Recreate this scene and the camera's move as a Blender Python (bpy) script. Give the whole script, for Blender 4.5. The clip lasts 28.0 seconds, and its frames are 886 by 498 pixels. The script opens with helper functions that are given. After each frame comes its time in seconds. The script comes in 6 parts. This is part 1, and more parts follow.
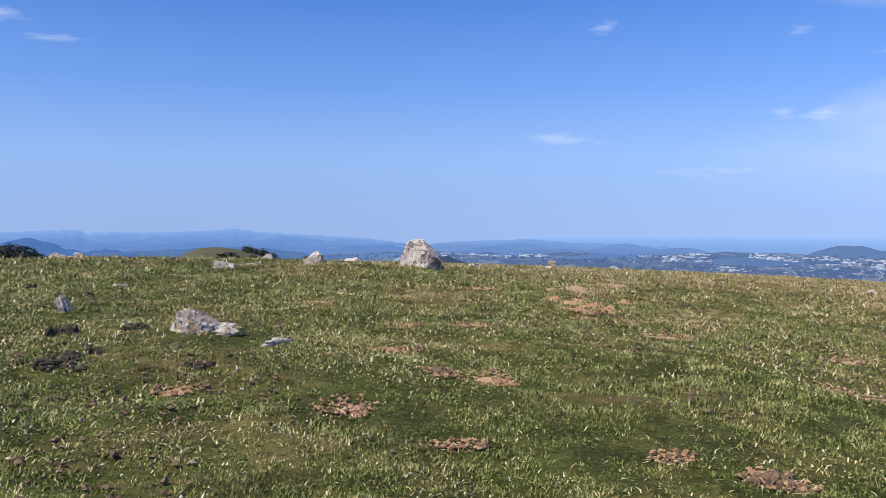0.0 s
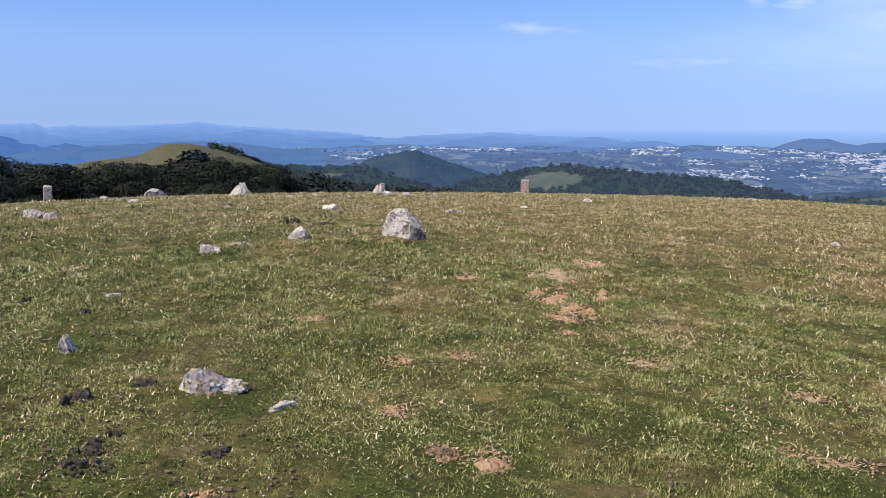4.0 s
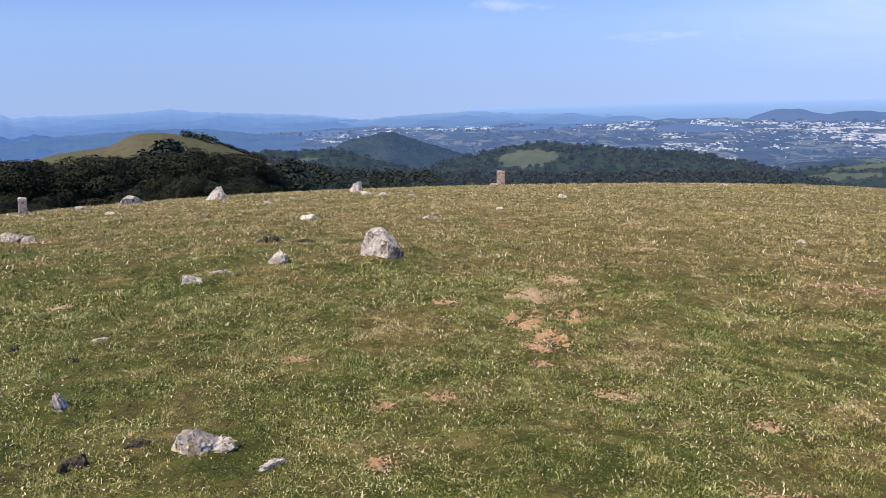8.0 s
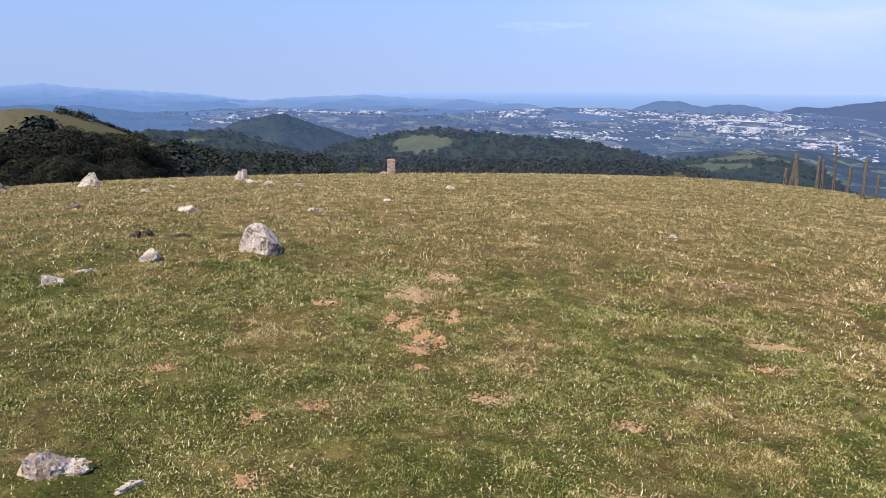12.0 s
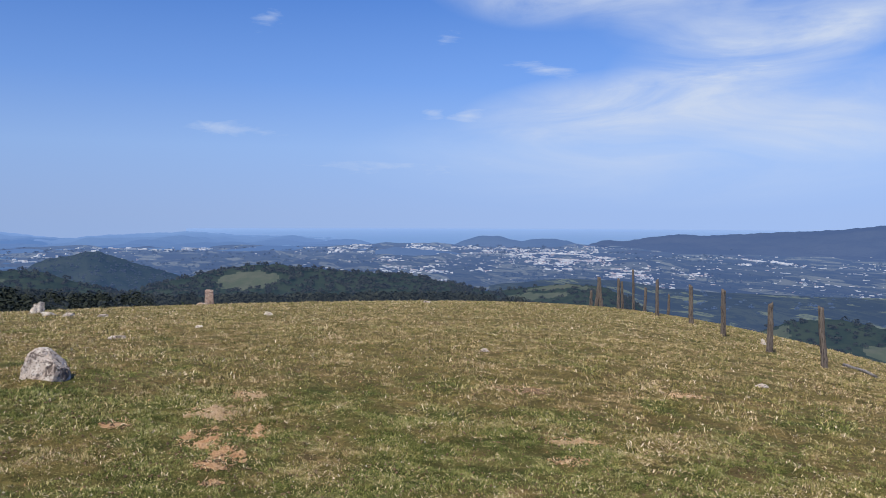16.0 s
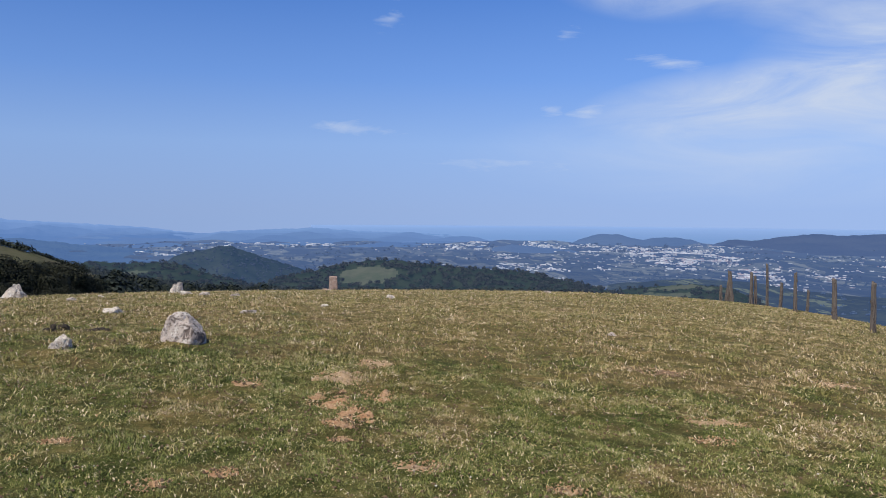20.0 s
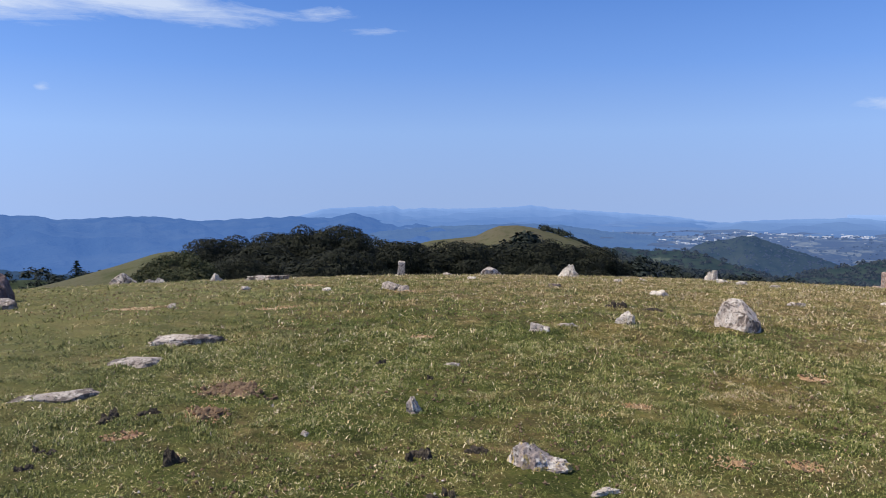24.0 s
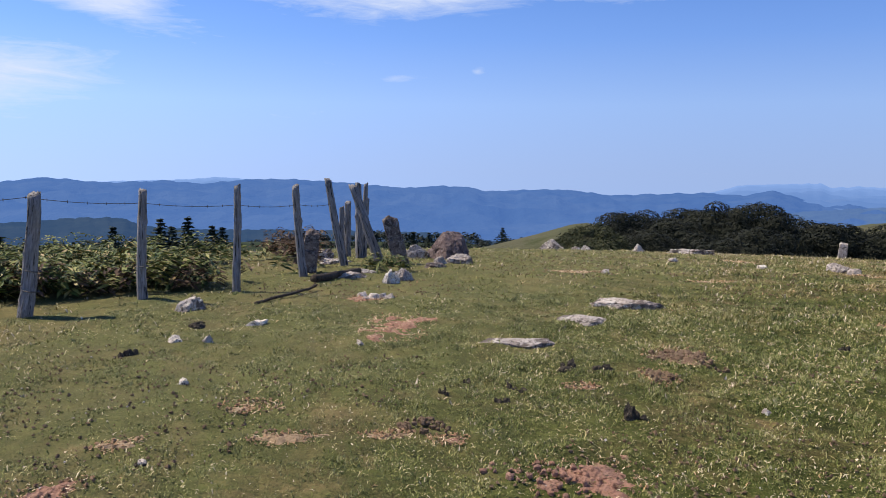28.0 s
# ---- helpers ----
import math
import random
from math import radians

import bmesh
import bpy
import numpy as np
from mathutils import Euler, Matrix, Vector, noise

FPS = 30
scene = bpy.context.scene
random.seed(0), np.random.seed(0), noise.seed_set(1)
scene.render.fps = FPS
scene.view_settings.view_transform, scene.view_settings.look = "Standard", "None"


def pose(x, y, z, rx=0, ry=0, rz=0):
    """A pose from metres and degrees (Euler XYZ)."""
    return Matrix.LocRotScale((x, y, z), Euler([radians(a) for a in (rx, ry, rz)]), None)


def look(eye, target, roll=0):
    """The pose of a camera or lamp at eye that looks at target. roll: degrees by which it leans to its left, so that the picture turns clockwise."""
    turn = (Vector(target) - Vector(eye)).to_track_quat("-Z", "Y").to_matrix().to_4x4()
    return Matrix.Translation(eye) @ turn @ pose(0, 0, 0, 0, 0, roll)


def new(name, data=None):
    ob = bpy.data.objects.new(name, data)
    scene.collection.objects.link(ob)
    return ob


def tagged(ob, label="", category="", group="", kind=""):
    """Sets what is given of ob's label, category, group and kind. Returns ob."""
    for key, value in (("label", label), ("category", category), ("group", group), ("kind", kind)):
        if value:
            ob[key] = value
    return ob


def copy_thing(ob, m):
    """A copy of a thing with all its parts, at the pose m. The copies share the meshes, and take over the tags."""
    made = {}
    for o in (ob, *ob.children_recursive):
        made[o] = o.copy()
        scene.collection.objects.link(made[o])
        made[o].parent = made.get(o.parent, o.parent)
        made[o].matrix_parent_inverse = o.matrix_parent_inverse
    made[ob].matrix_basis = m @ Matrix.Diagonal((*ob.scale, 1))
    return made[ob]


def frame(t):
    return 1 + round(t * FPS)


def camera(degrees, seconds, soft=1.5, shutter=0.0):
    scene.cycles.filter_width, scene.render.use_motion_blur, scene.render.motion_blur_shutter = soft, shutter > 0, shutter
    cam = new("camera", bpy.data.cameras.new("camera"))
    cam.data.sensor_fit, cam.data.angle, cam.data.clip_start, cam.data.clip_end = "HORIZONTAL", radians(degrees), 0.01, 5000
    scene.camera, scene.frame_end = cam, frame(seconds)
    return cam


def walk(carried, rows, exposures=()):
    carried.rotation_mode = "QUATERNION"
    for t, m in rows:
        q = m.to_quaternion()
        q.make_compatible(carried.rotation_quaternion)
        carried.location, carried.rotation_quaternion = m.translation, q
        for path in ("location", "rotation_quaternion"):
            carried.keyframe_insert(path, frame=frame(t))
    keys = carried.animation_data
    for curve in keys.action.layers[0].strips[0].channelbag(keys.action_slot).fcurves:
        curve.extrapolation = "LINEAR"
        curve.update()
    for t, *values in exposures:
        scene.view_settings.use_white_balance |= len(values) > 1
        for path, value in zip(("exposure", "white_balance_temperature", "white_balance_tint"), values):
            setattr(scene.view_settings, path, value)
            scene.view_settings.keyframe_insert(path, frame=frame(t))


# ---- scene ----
cam = camera(60.07, 28.0, soft=0.9)
ROWS = [
    (0.0, 0.000, -0.000, 0.600, 87.99, 0.00, 0.01),
    (0.5, -0.003, 0.006, 0.724, 87.01, 0.12, -0.03),
    (1.0, -0.018, 0.022, 0.876, 85.54, -0.09, -0.11),
    (1.5, -0.028, 0.028, 1.007, 84.40, -0.23, -0.17),
    (2.0, -0.048, 0.013, 1.145, 83.16, -0.29, -0.45),
    (2.5, -0.072, -0.008, 1.296, 81.83, -0.28, -0.86),
    (3.0, -0.106, -0.037, 1.414, 81.29, -0.34, -1.36),
    (3.5, -0.148, -0.056, 1.551, 80.64, -0.34, -1.92),
    (5.5, -0.173, -0.168, 1.920, 78.61, 1.53, -3.09),
    (6.0, -0.173, -0.178, 1.985, 78.01, 1.83, -3.33),
    (6.5, -0.170, -0.190, 2.055, 77.82, 1.82, -3.54),
    (7.0, -0.162, -0.203, 2.130, 78.03, 1.71, -3.75),
    (7.5, -0.150, -0.218, 2.177, 78.47, 1.65, -3.94),
    (8.0, -0.133, -0.226, 2.229, 78.57, 1.58, -4.12),
    (8.5, -0.111, -0.218, 2.270, 77.70, 1.47, -4.52),
    (9.0, -0.082, -0.210, 2.301, 76.02, 1.27, -5.05),
    (9.5, -0.050, -0.191, 2.326, 74.22, 1.01, -5.65),
    (10.0, -0.031, -0.196, 2.349, 72.70, 0.83, -6.50),
    (10.5, -0.015, -0.203, 2.377, 72.62, 0.70, -7.44),
    (11.0, -0.000, -0.237, 2.422, 73.82, 0.53, -8.59),
    (11.5, 0.014, -0.199, 2.408, 75.65, 0.13, -10.08),
    (12.0, 0.036, -0.157, 2.383, 77.33, -0.19, -11.83),
    (12.5, 0.043, -0.214, 2.358, 78.58, -0.27, -13.65),
    (14.5, 0.196, -0.281, 2.197, 81.73, 0.77, -19.97),
    (15.0, 0.228, -0.304, 2.162, 83.40, 0.58, -21.47),
    (15.5, 0.259, -0.337, 2.140, 85.40, 0.32, -23.04),
    (16.0, 0.277, -0.376, 2.103, 87.39, -0.17, -24.53),
    (16.5, 0.295, -0.409, 2.064, 88.87, -0.68, -25.77),
    (17.0, 0.300, -0.408, 2.016, 89.79, -1.20, -26.73),
    (17.5, 0.287, -0.371, 1.965, 90.15, -1.52, -26.97),
    (18.0, 0.306, -0.329, 1.920, 89.94, -1.60, -26.29),
    (18.5, 0.321, -0.296, 1.876, 89.22, -1.35, -24.71),
    (19.0, 0.323, -0.247, 1.820, 88.46, -1.05, -22.28),
    (19.5, 0.287, -0.158, 1.777, 87.76, -0.68, -19.21),
    (20.0, 0.248, -0.069, 1.735, 87.17, -0.35, -15.79),
    (20.5, 0.211, -0.026, 1.713, 86.74, -0.13, -11.86),
    (21.0, 0.157, -0.053, 1.711, 86.47, -0.05, -7.28),
    (21.5, 0.090, -0.130, 1.720, 86.32, 0.01, -2.21),
    (22.0, 0.034, -0.103, 1.712, 86.26, 0.13, 2.75),
    (22.5, -0.008, -0.099, 1.716, 86.24, 0.26, 7.64),
    (24.5, -0.270, -0.216, 1.694, 86.22, -0.29, 26.47),
    (25.0, -0.344, -0.236, 1.689, 86.18, -0.60, 31.20),
    (25.5, -0.402, -0.262, 1.675, 86.13, -0.69, 35.97),
    (26.0, -0.450, -0.272, 1.665, 85.87, -0.80, 40.42),
    (26.5, -0.514, -0.269, 1.641, 85.38, -0.57, 44.50),
    (27.0, -0.555, -0.284, 1.609, 84.93, -0.45, 48.13),
    (27.5, -0.560, -0.338, 1.603, 84.50, -0.50, 50.57),
    (28.0, -0.550, -0.379, 1.602, 84.24, -0.62, 51.70),
]
walk(cam, [(t, pose(x, y, z, rx, ry, rz)) for t, x, y, z, rx, ry, rz in ROWS],
     [(0.0, 0.1, 6330, 10), (3.0, 0.16, 6330, 10), (6.0, 0.2, 6500, 10), (8.0, 0.22, 6700, 11), (9.0, 0.25, 6800, 12), (11.0, 0.35, 6950, 14), (12.0, 0.28, 6900, 13), (15.0, 0.0, 6600, 11),
      (16.0, -0.10, 6500, 10), (17.0, -0.18, 6450, 10), (19.0, -0.19, 6450, 10), (20.0, -0.16, 6480, 10), (21.0, -0.06, 6500, 10), (22.0, 0.0, 6500, 10), (25.0, 0.06, 6520, 10), (28.0, 0.12, 6650, 12)])

# ---- world, sun ----
SUN_AZ, SUN_EL = -124.0, 54.0
world = bpy.data.worlds.new("sky")
scene.world = world
world.use_nodes = True
wn, wl = world.node_tree.nodes, world.node_tree.links
wn.clear()


def wmath(op, a, b=None, clamp=False):
    n = wn.new("ShaderNodeMath")
    n.operation, n.use_clamp = op, clamp
    for i, v in enumerate((a, b)):
        if v is None:
            continue
        if isinstance(v, (int, float)):
            n.inputs[i].default_value = v
        else:
            wl.new(v, n.inputs[i])
    return n.outputs[0]


sky = wn.new("ShaderNodeTexSky")
sky.sky_type, sky.sun_disc = "NISHITA", False
sky.sun_elevation, sky.sun_rotation = radians(SUN_EL), radians(SUN_AZ)
sky.altitude, sky.air_density, sky.dust_density, sky.ozone_density = 900, 1.0, 0.6, 2.0
coord = wn.new("ShaderNodeTexCoord")
sep = wn.new("ShaderNodeSeparateXYZ")
wl.new(coord.outputs["Generated"], sep.inputs[0])
az_deg = wmath("MULTIPLY", wmath("ARCTAN2", sep.outputs[0], sep.outputs[1]), 57.2958)
el_deg = wmath("MULTIPLY", wmath("ARCSINE", sep.outputs[2]), 57.2958)
dome_at = wn.new("ShaderNodeCombineXYZ")
wl.new(az_deg, dome_at.inputs[0])
wl.new(el_deg, dome_at.inputs[1])


def sky_noise(sx, sy, detail, rough, warp, turn=0.0):
    m = wn.new("ShaderNodeMapping")
    m.inputs["Scale"].default_value = (sx, sy, 1)
    m.inputs["Rotation"].default_value = (0, 0, radians(turn))
    n = wn.new("ShaderNodeTexNoise")
    n.inputs["Scale"].default_value, n.inputs["Detail"].default_value = 1.0, detail
    n.inputs["Roughness"].default_value, n.inputs["Distortion"].default_value = rough, warp
    wl.new(dome_at.outputs[0], m.inputs[0])
    wl.new(m.outputs[0], n.inputs["Vector"])
    return n.outputs["Fac"]


cloud_sum = None
soft_sum = None


def cloud(az, el, half_w, half_h, strength, turn=0.0, soft=False):
    """One wisp of cirrus, by the direction in which it stands and its half sizes in degrees."""
    global cloud_sum, soft_sum
    m = wn.new("ShaderNodeMapping")
    m.vector_type = "TEXTURE"
    m.inputs["Location"].default_value = (az, el, 0)
    m.inputs["Scale"].default_value = (half_w, half_h, 1)
    m.inputs["Rotation"].default_value = (0, 0, radians(turn))
    g = wn.new("ShaderNodeTexGradient")
    g.gradient_type = "SPHERICAL"
    wl.new(dome_at.outputs[0], m.inputs[0])
    wl.new(m.outputs[0], g.inputs[0])
    v = wmath("MULTIPLY", g.outputs["Fac"], strength)
    if soft:
        soft_sum = v if soft_sum is None else wmath("ADD", soft_sum, v)
    else:
        cloud_sum = v if cloud_sum is None else wmath("ADD", cloud_sum, v)


for az, el, half_w, half_h, strength, turn in ((35, 18.6, 13, 5.5, 1.25, 4), (31, 17.0, 7, 3.6, 0.75, 0), (41, 15.4, 7, 2.8, 0.75, 12), (46.8, 15.8, 3.6, 1.1, 0.65, 40), (44, 13.3, 8, 2.2, 0.7, 5),
                                               (52.4, 12.6, 5, 2.3, 1.25, 12), (46, 11.2, 10, 3.0, 1.15, 8), (38, 7.8, 13, 2.8, 1.15, 4), (52, 7.2, 12, 3.8, 0.9, 0),
                                               (40, 4.2, 24, 4.0, 0.62, 0), (58, 16.5, 6, 4, 0.7, 30)):
    cloud(az, el, half_w, half_h, strength, turn, True)
cloud(32, 10.5, 4.6, 0.8, 1.1, -12)
cloud(24.6, 12.6, 1.9, 0.8, 0.8, 10)
cloud(44, 9.6, 10, 0.9, 0.6, 6)
cloud(11.8, 13.7, 2.2, 1.1, 0.95, 15)
cloud(23.7, 7.4, 1.9, 0.7, 1.1, -10)
cloud(26.4, 7.3, 1.8, 0.8, 1.1, 10)
cloud(8.4, 6.1, 7, 0.8, 0.95, -5)
cloud(22, 3.5, 12, 0.9, 0.7)
cloud(-53, 13.3, 15, 3.0, 2.4, 4)
cloud(-41, 13.2, 9, 1.5, 1.7, -5)
cloud(-31, 13.1, 6, 0.9, 1.0, 4)
cloud(-49.2, 7.35, 0.9, 0.5, 1.2, 20)
cloud(-55.4, 6.65, 3.3, 0.6, 0.9, 4)
cloud(-61, 4.2, 4.5, 0.7, 0.7, 5)
cloud(-82, 5.8, 10, 3.2, 1.9, 5)
cloud(-75, 12.5, 11, 2.4, 2.0, 6)
cloud(-74, 10.6, 8, 1.8, 1.5, -12)
cloud(-26.5, 11.9, 3.5, 0.7, 0.7)
fibres = wmath("ADD", wmath("MULTIPLY", sky_noise(0.13, 0.75, 7, 0.62, 1.6, 9), 1.0), wmath("MULTIPLY", sky_noise(0.55, 2.2, 5, 0.65, 0.8, -7), 0.45))
veil = wmath("MULTIPLY", wmath("ADD", wmath("ADD", wmath("MULTIPLY", cloud_sum, 0.85), wmath("MULTIPLY", wmath("SUBTRACT", fibres, 0.72), 1.7)), -0.40), 0.85, True)
broad = sky_noise(0.075, 0.26, 7, 0.62, 0.9, 12)
high = wmath("MULTIPLY", wmath("MULTIPLY", soft_sum, wmath("SUBTRACT", wmath("MULTIPLY", broad, 2.3), 0.42, True)), 0.90, True)
cover = wmath("MINIMUM", wmath("ADD", wmath("MULTIPLY", veil, 0.85), high), 0.88)
ramp = wn.new("ShaderNodeValToRGB")
ramp.color_ramp.elements[0].color = (0.345, 0.495, 0.83, 1)
for p, c in ((0.054, (0.32, 0.515, 0.93)), (0.107, (0.19, 0.39, 0.90)), (0.178, (0.095, 0.26, 0.76)), (0.24, (0.068, 0.205, 0.67)), (0.5, (0.042, 0.135, 0.44))):
    e = ramp.color_ramp.elements.new(p)
    e.color = (*c, 1)
last = ramp.color_ramp.elements[-1]
last.color = (0.03, 0.10, 0.34, 1)
wl.new(wmath("MULTIPLY", el_deg, 1 / 90, True), ramp.inputs[0])
haze_sky = wn.new("ShaderNodeMix")
haze_sky.data_type, haze_sky.blend_type = "RGBA", "MULTIPLY"
haze_sky.inputs[0].default_value = 1.0
wl.new(ramp.outputs[0], haze_sky.inputs[6])
toward = wmath("ADD", wmath("MULTIPLY", sep.outputs[0], math.sin(radians(SUN_AZ))), wmath("MULTIPLY", sep.outputs[1], math.cos(radians(SUN_AZ))))
glare = wmath("ADD", wmath("ADD", wmath("MULTIPLY", toward, 2.7), wmath("MULTIPLY", wmath("MULTIPLY", toward, toward), 5.4)), 12.3)
grey = wn.new("ShaderNodeCombineXYZ")
for k in range(3):
    wl.new(glare, grey.inputs[k])
wl.new(grey.outputs[0], haze_sky.inputs[7])
air = wn.new("ShaderNodeMix")
air.data_type = "RGBA"
wl.new(wmath("SUBTRACT", 0.985, wmath("MULTIPLY", wmath("MAXIMUM", el_deg, 0.0), 0.006), True), air.inputs[0])
wl.new(sky.outputs[0], air.inputs[6])
wl.new(haze_sky.outputs[2], air.inputs[7])
mixc = wn.new("ShaderNodeMix")
mixc.data_type = "RGBA"
wl.new(cover, mixc.inputs[0])
wl.new(air.outputs[2], mixc.inputs[6])
mixc.inputs[7].default_value = (8.8, 10.0, 12.2, 1)
back = wn.new("ShaderNodeBackground")
back.inputs["Strength"].default_value = 0.075
wl.new(mixc.outputs[2], back.inputs["Color"])
wout = wn.new("ShaderNodeOutputWorld")
wl.new(back.outputs[0], wout.inputs[0])

sun_data = bpy.data.lights.new("sun", "SUN")
sun_data.energy, sun_data.angle, sun_data.color = 4.9, radians(0.53), (1.0, 0.925, 0.79)
sun = new("sun", sun_data)
_a, _e = radians(SUN_AZ), radians(SUN_EL)
sun.matrix_world = look((0, 0, 0), (-math.sin(_a) * math.cos(_e), -math.cos(_a) * math.cos(_e), -math.sin(_e)))


# ---- materials ----
class Nodes:
    """Short-hand for building one node material."""

    def __init__(self, name, rough=0.9, spec=0.2):
        self.mat = bpy.data.materials.new(name)
        self.mat.use_nodes = True
        self.n, self.l = self.mat.node_tree.nodes, self.mat.node_tree.links
        self.b = self.n["Principled BSDF"]
        self.b.inputs["Roughness"].default_value = rough
        self.b.inputs["Specular IOR Level"].default_value = spec
        self.geo = self.n.new("ShaderNodeNewGeometry")

    def put(self, v, sock):
        if isinstance(v, (int, float)):
            sock.default_value = v
        elif isinstance(v, tuple):
            sock.default_value = (*v, 1)[:4]
        else:
            self.l.new(v, sock)

    def noise(self, scale, detail=4, rough=0.6, stretch=None, local=False, warp=0.0):
        t = self.n.new("ShaderNodeTexNoise")
        t.inputs["Scale"].default_value, t.inputs["Detail"].default_value = scale, detail
        t.inputs["Roughness"].default_value, t.inputs["Distortion"].default_value = rough, warp
        src = self.geo.outputs["Position"]
        if local:
            src = self.n.new("ShaderNodeTexCoord").outputs["Object"]
        if stretch:
            m = self.n.new("ShaderNodeMapping")
            m.inputs["Scale"].default_value = stretch
            self.l.new(src, m.inputs[0])
            src = m.outputs[0]
        self.l.new(src, t.inputs["Vector"])
        return t.outputs["Fac"]

    def voronoi(self, scale, out="Distance", stretch=None):
        t = self.n.new("ShaderNodeTexVoronoi")
        t.inputs["Scale"].default_value = scale
        src = self.geo.outputs["Position"]
        if stretch:
            m = self.n.new("ShaderNodeMapping")
            m.inputs["Scale"].default_value = stretch
            self.l.new(src, m.inputs[0])
            src = m.outputs[0]
        self.l.new(src, t.inputs["Vector"])
        return t.outputs[out]

    def step(self, fac, lo, hi):
        r = self.n.new("ShaderNodeMapRange")
        r.inputs["From Min"].default_value, r.inputs["From Max"].default_value = lo, hi
        self.l.new(fac, r.inputs["Value"])
        return r.outputs[0]

    def mix(self, fac, a, b, blend="MIX"):
        m = self.n.new("ShaderNodeMix")
        m.data_type, m.blend_type = "RGBA", blend
        self.put(fac, m.inputs[0])
        self.put(a, m.inputs[6])
        self.put(b, m.inputs[7])
        return m.outputs[2]

    def mul(self, a, b):
        m = self.n.new("ShaderNodeMath")
        m.operation = "MULTIPLY"
        self.put(a, m.inputs[0])
        self.put(b, m.inputs[1])
        return m.outputs[0]

    def ramp(self, fac, stops):
        r = self.n.new("ShaderNodeValToRGB")
        while len(r.color_ramp.elements) < len(stops):
            r.color_ramp.elements.new(0.5)
        for e, (p, c) in zip(r.color_ramp.elements, stops):
            e.position, e.color = p, (*c, 1)
        self.put(fac, r.inputs[0])
        return r.outputs[0]

    def random(self):
        return self.n.new("ShaderNodeObjectInfo").outputs["Random"]

    def bump(self, fac, strength, dist):
        b = self.n.new("ShaderNodeBump")
        b.inputs["Strength"].default_value, b.inputs["Distance"].default_value = strength, dist
        self.l.new(fac, b.inputs["Height"])
        self.l.new(b.outputs[0], self.b.inputs["Normal"])

    def colour(self, c):
        self.put(c, self.b.inputs["Base Color"])
        return self

    def glow(self, c, strength):
        self.put(c, self.b.inputs["Emission Color"])
        self.b.inputs["Emission Strength"].default_value = strength
        return self


def turf_fields(m):
    """The drifts of lush, dry and worn turf that soil and blades share."""
    sep_at = m.n.new("ShaderNodeSeparateXYZ")
    m.l.new(m.geo.outputs["Position"], sep_at.inputs[0])
    way = m.n.new("ShaderNodeMath")
    way.operation = "MULTIPLY_ADD"
    m.put(sep_at.outputs[0], way.inputs[0])
    way.inputs[1].default_value = 0.7
    m.put(sep_at.outputs[1], way.inputs[2])
    low = m.n.new("ShaderNodeMath")
    low.operation = "MINIMUM"
    m.put(m.step(way.outputs[0], 16.0, -1.0), low.inputs[0])
    m.put(m.step(way.outputs[0], -8.5, -2.5), low.inputs[1])
    drift = low.outputs[0]

    def leaning(fac, amount):
        q = m.n.new("ShaderNodeMath")
        q.operation = "MULTIPLY_ADD"
        m.put(drift, q.inputs[0])
        q.inputs[1].default_value = amount
        m.put(fac, q.inputs[2])
        return q.outputs[0]

    out = m.n.new("ShaderNodeVectorMath")
    out.operation = "LENGTH"
    m.l.new(m.geo.outputs["Position"], out.inputs[0])
    crest_dry = m.mul(m.step(out.outputs["Value"], 8.0, 20.0), 0.045)
    side = m.n.new("ShaderNodeMath")
    side.operation = "MULTIPLY_ADD"
    m.put(sep_at.outputs[1], side.inputs[0])
    side.inputs[1].default_value = 0.35
    m.put(sep_at.outputs[0], side.inputs[2])
    lawn = m.mul(m.step(side.outputs[0], -1.5, -5.5), 0.015)

    def plus(a, b, op="ADD"):
        q = m.n.new("ShaderNodeMath")
        q.operation = op
        m.put(a, q.inputs[0])
        m.put(b, q.inputs[1])
        return q.outputs[0]

    m.grazed = plus(m.mul(lawn, 42.0), m.mul(crest_dry, 5.0), "MAXIMUM")
    lush = m.step(plus(leaning(m.noise(0.75, 6, 0.66, warp=0.4), 0.27), plus(lawn, crest_dry), "SUBTRACT"), 0.51, 0.64)
    dry = m.step(plus(leaning(m.noise(1.2, 6, 0.68, (0.8, 1.2, 1.0), warp=0.6), -0.07), plus(lawn, crest_dry)), 0.42, 0.60)
    worn = m.step(m.noise(0.62, 6, 0.72, (0.8, 1.3, 1.0), warp=0.7), 0.54, 0.65)
    return lush, dry, worn


def clumps(m, share):
    """A random value that blades of one tuft have in common, mixed with one of their own."""
    total = None
    for scale, weight, channel in ((3.4, 0.36, 0), (9.0, 0.37, 1), (22.0, 0.27, 2)):
        parts = m.n.new("ShaderNodeSeparateColor")
        m.l.new(m.voronoi(scale, "Color"), parts.inputs[0])
        v = m.mul(parts.outputs[channel], weight)
        if total is not None:
            both = m.n.new("ShaderNodeMath")
            both.operation = "ADD"
            m.put(total, both.inputs[0])
            m.put(v, both.inputs[1])
            v = both.outputs[0]
        total = v
    spread = m.step(total, 0.20, 0.80)
    if share >= 1:
        return spread
    both = m.n.new("ShaderNodeMath")
    both.operation = "MULTIPLY_ADD"
    m.put(m.mul(spread, share), both.inputs[2])
    m.put(m.geo.outputs["Random Per Island"], both.inputs[0])
    both.inputs[1].default_value = 1 - share
    return both.outputs[0]


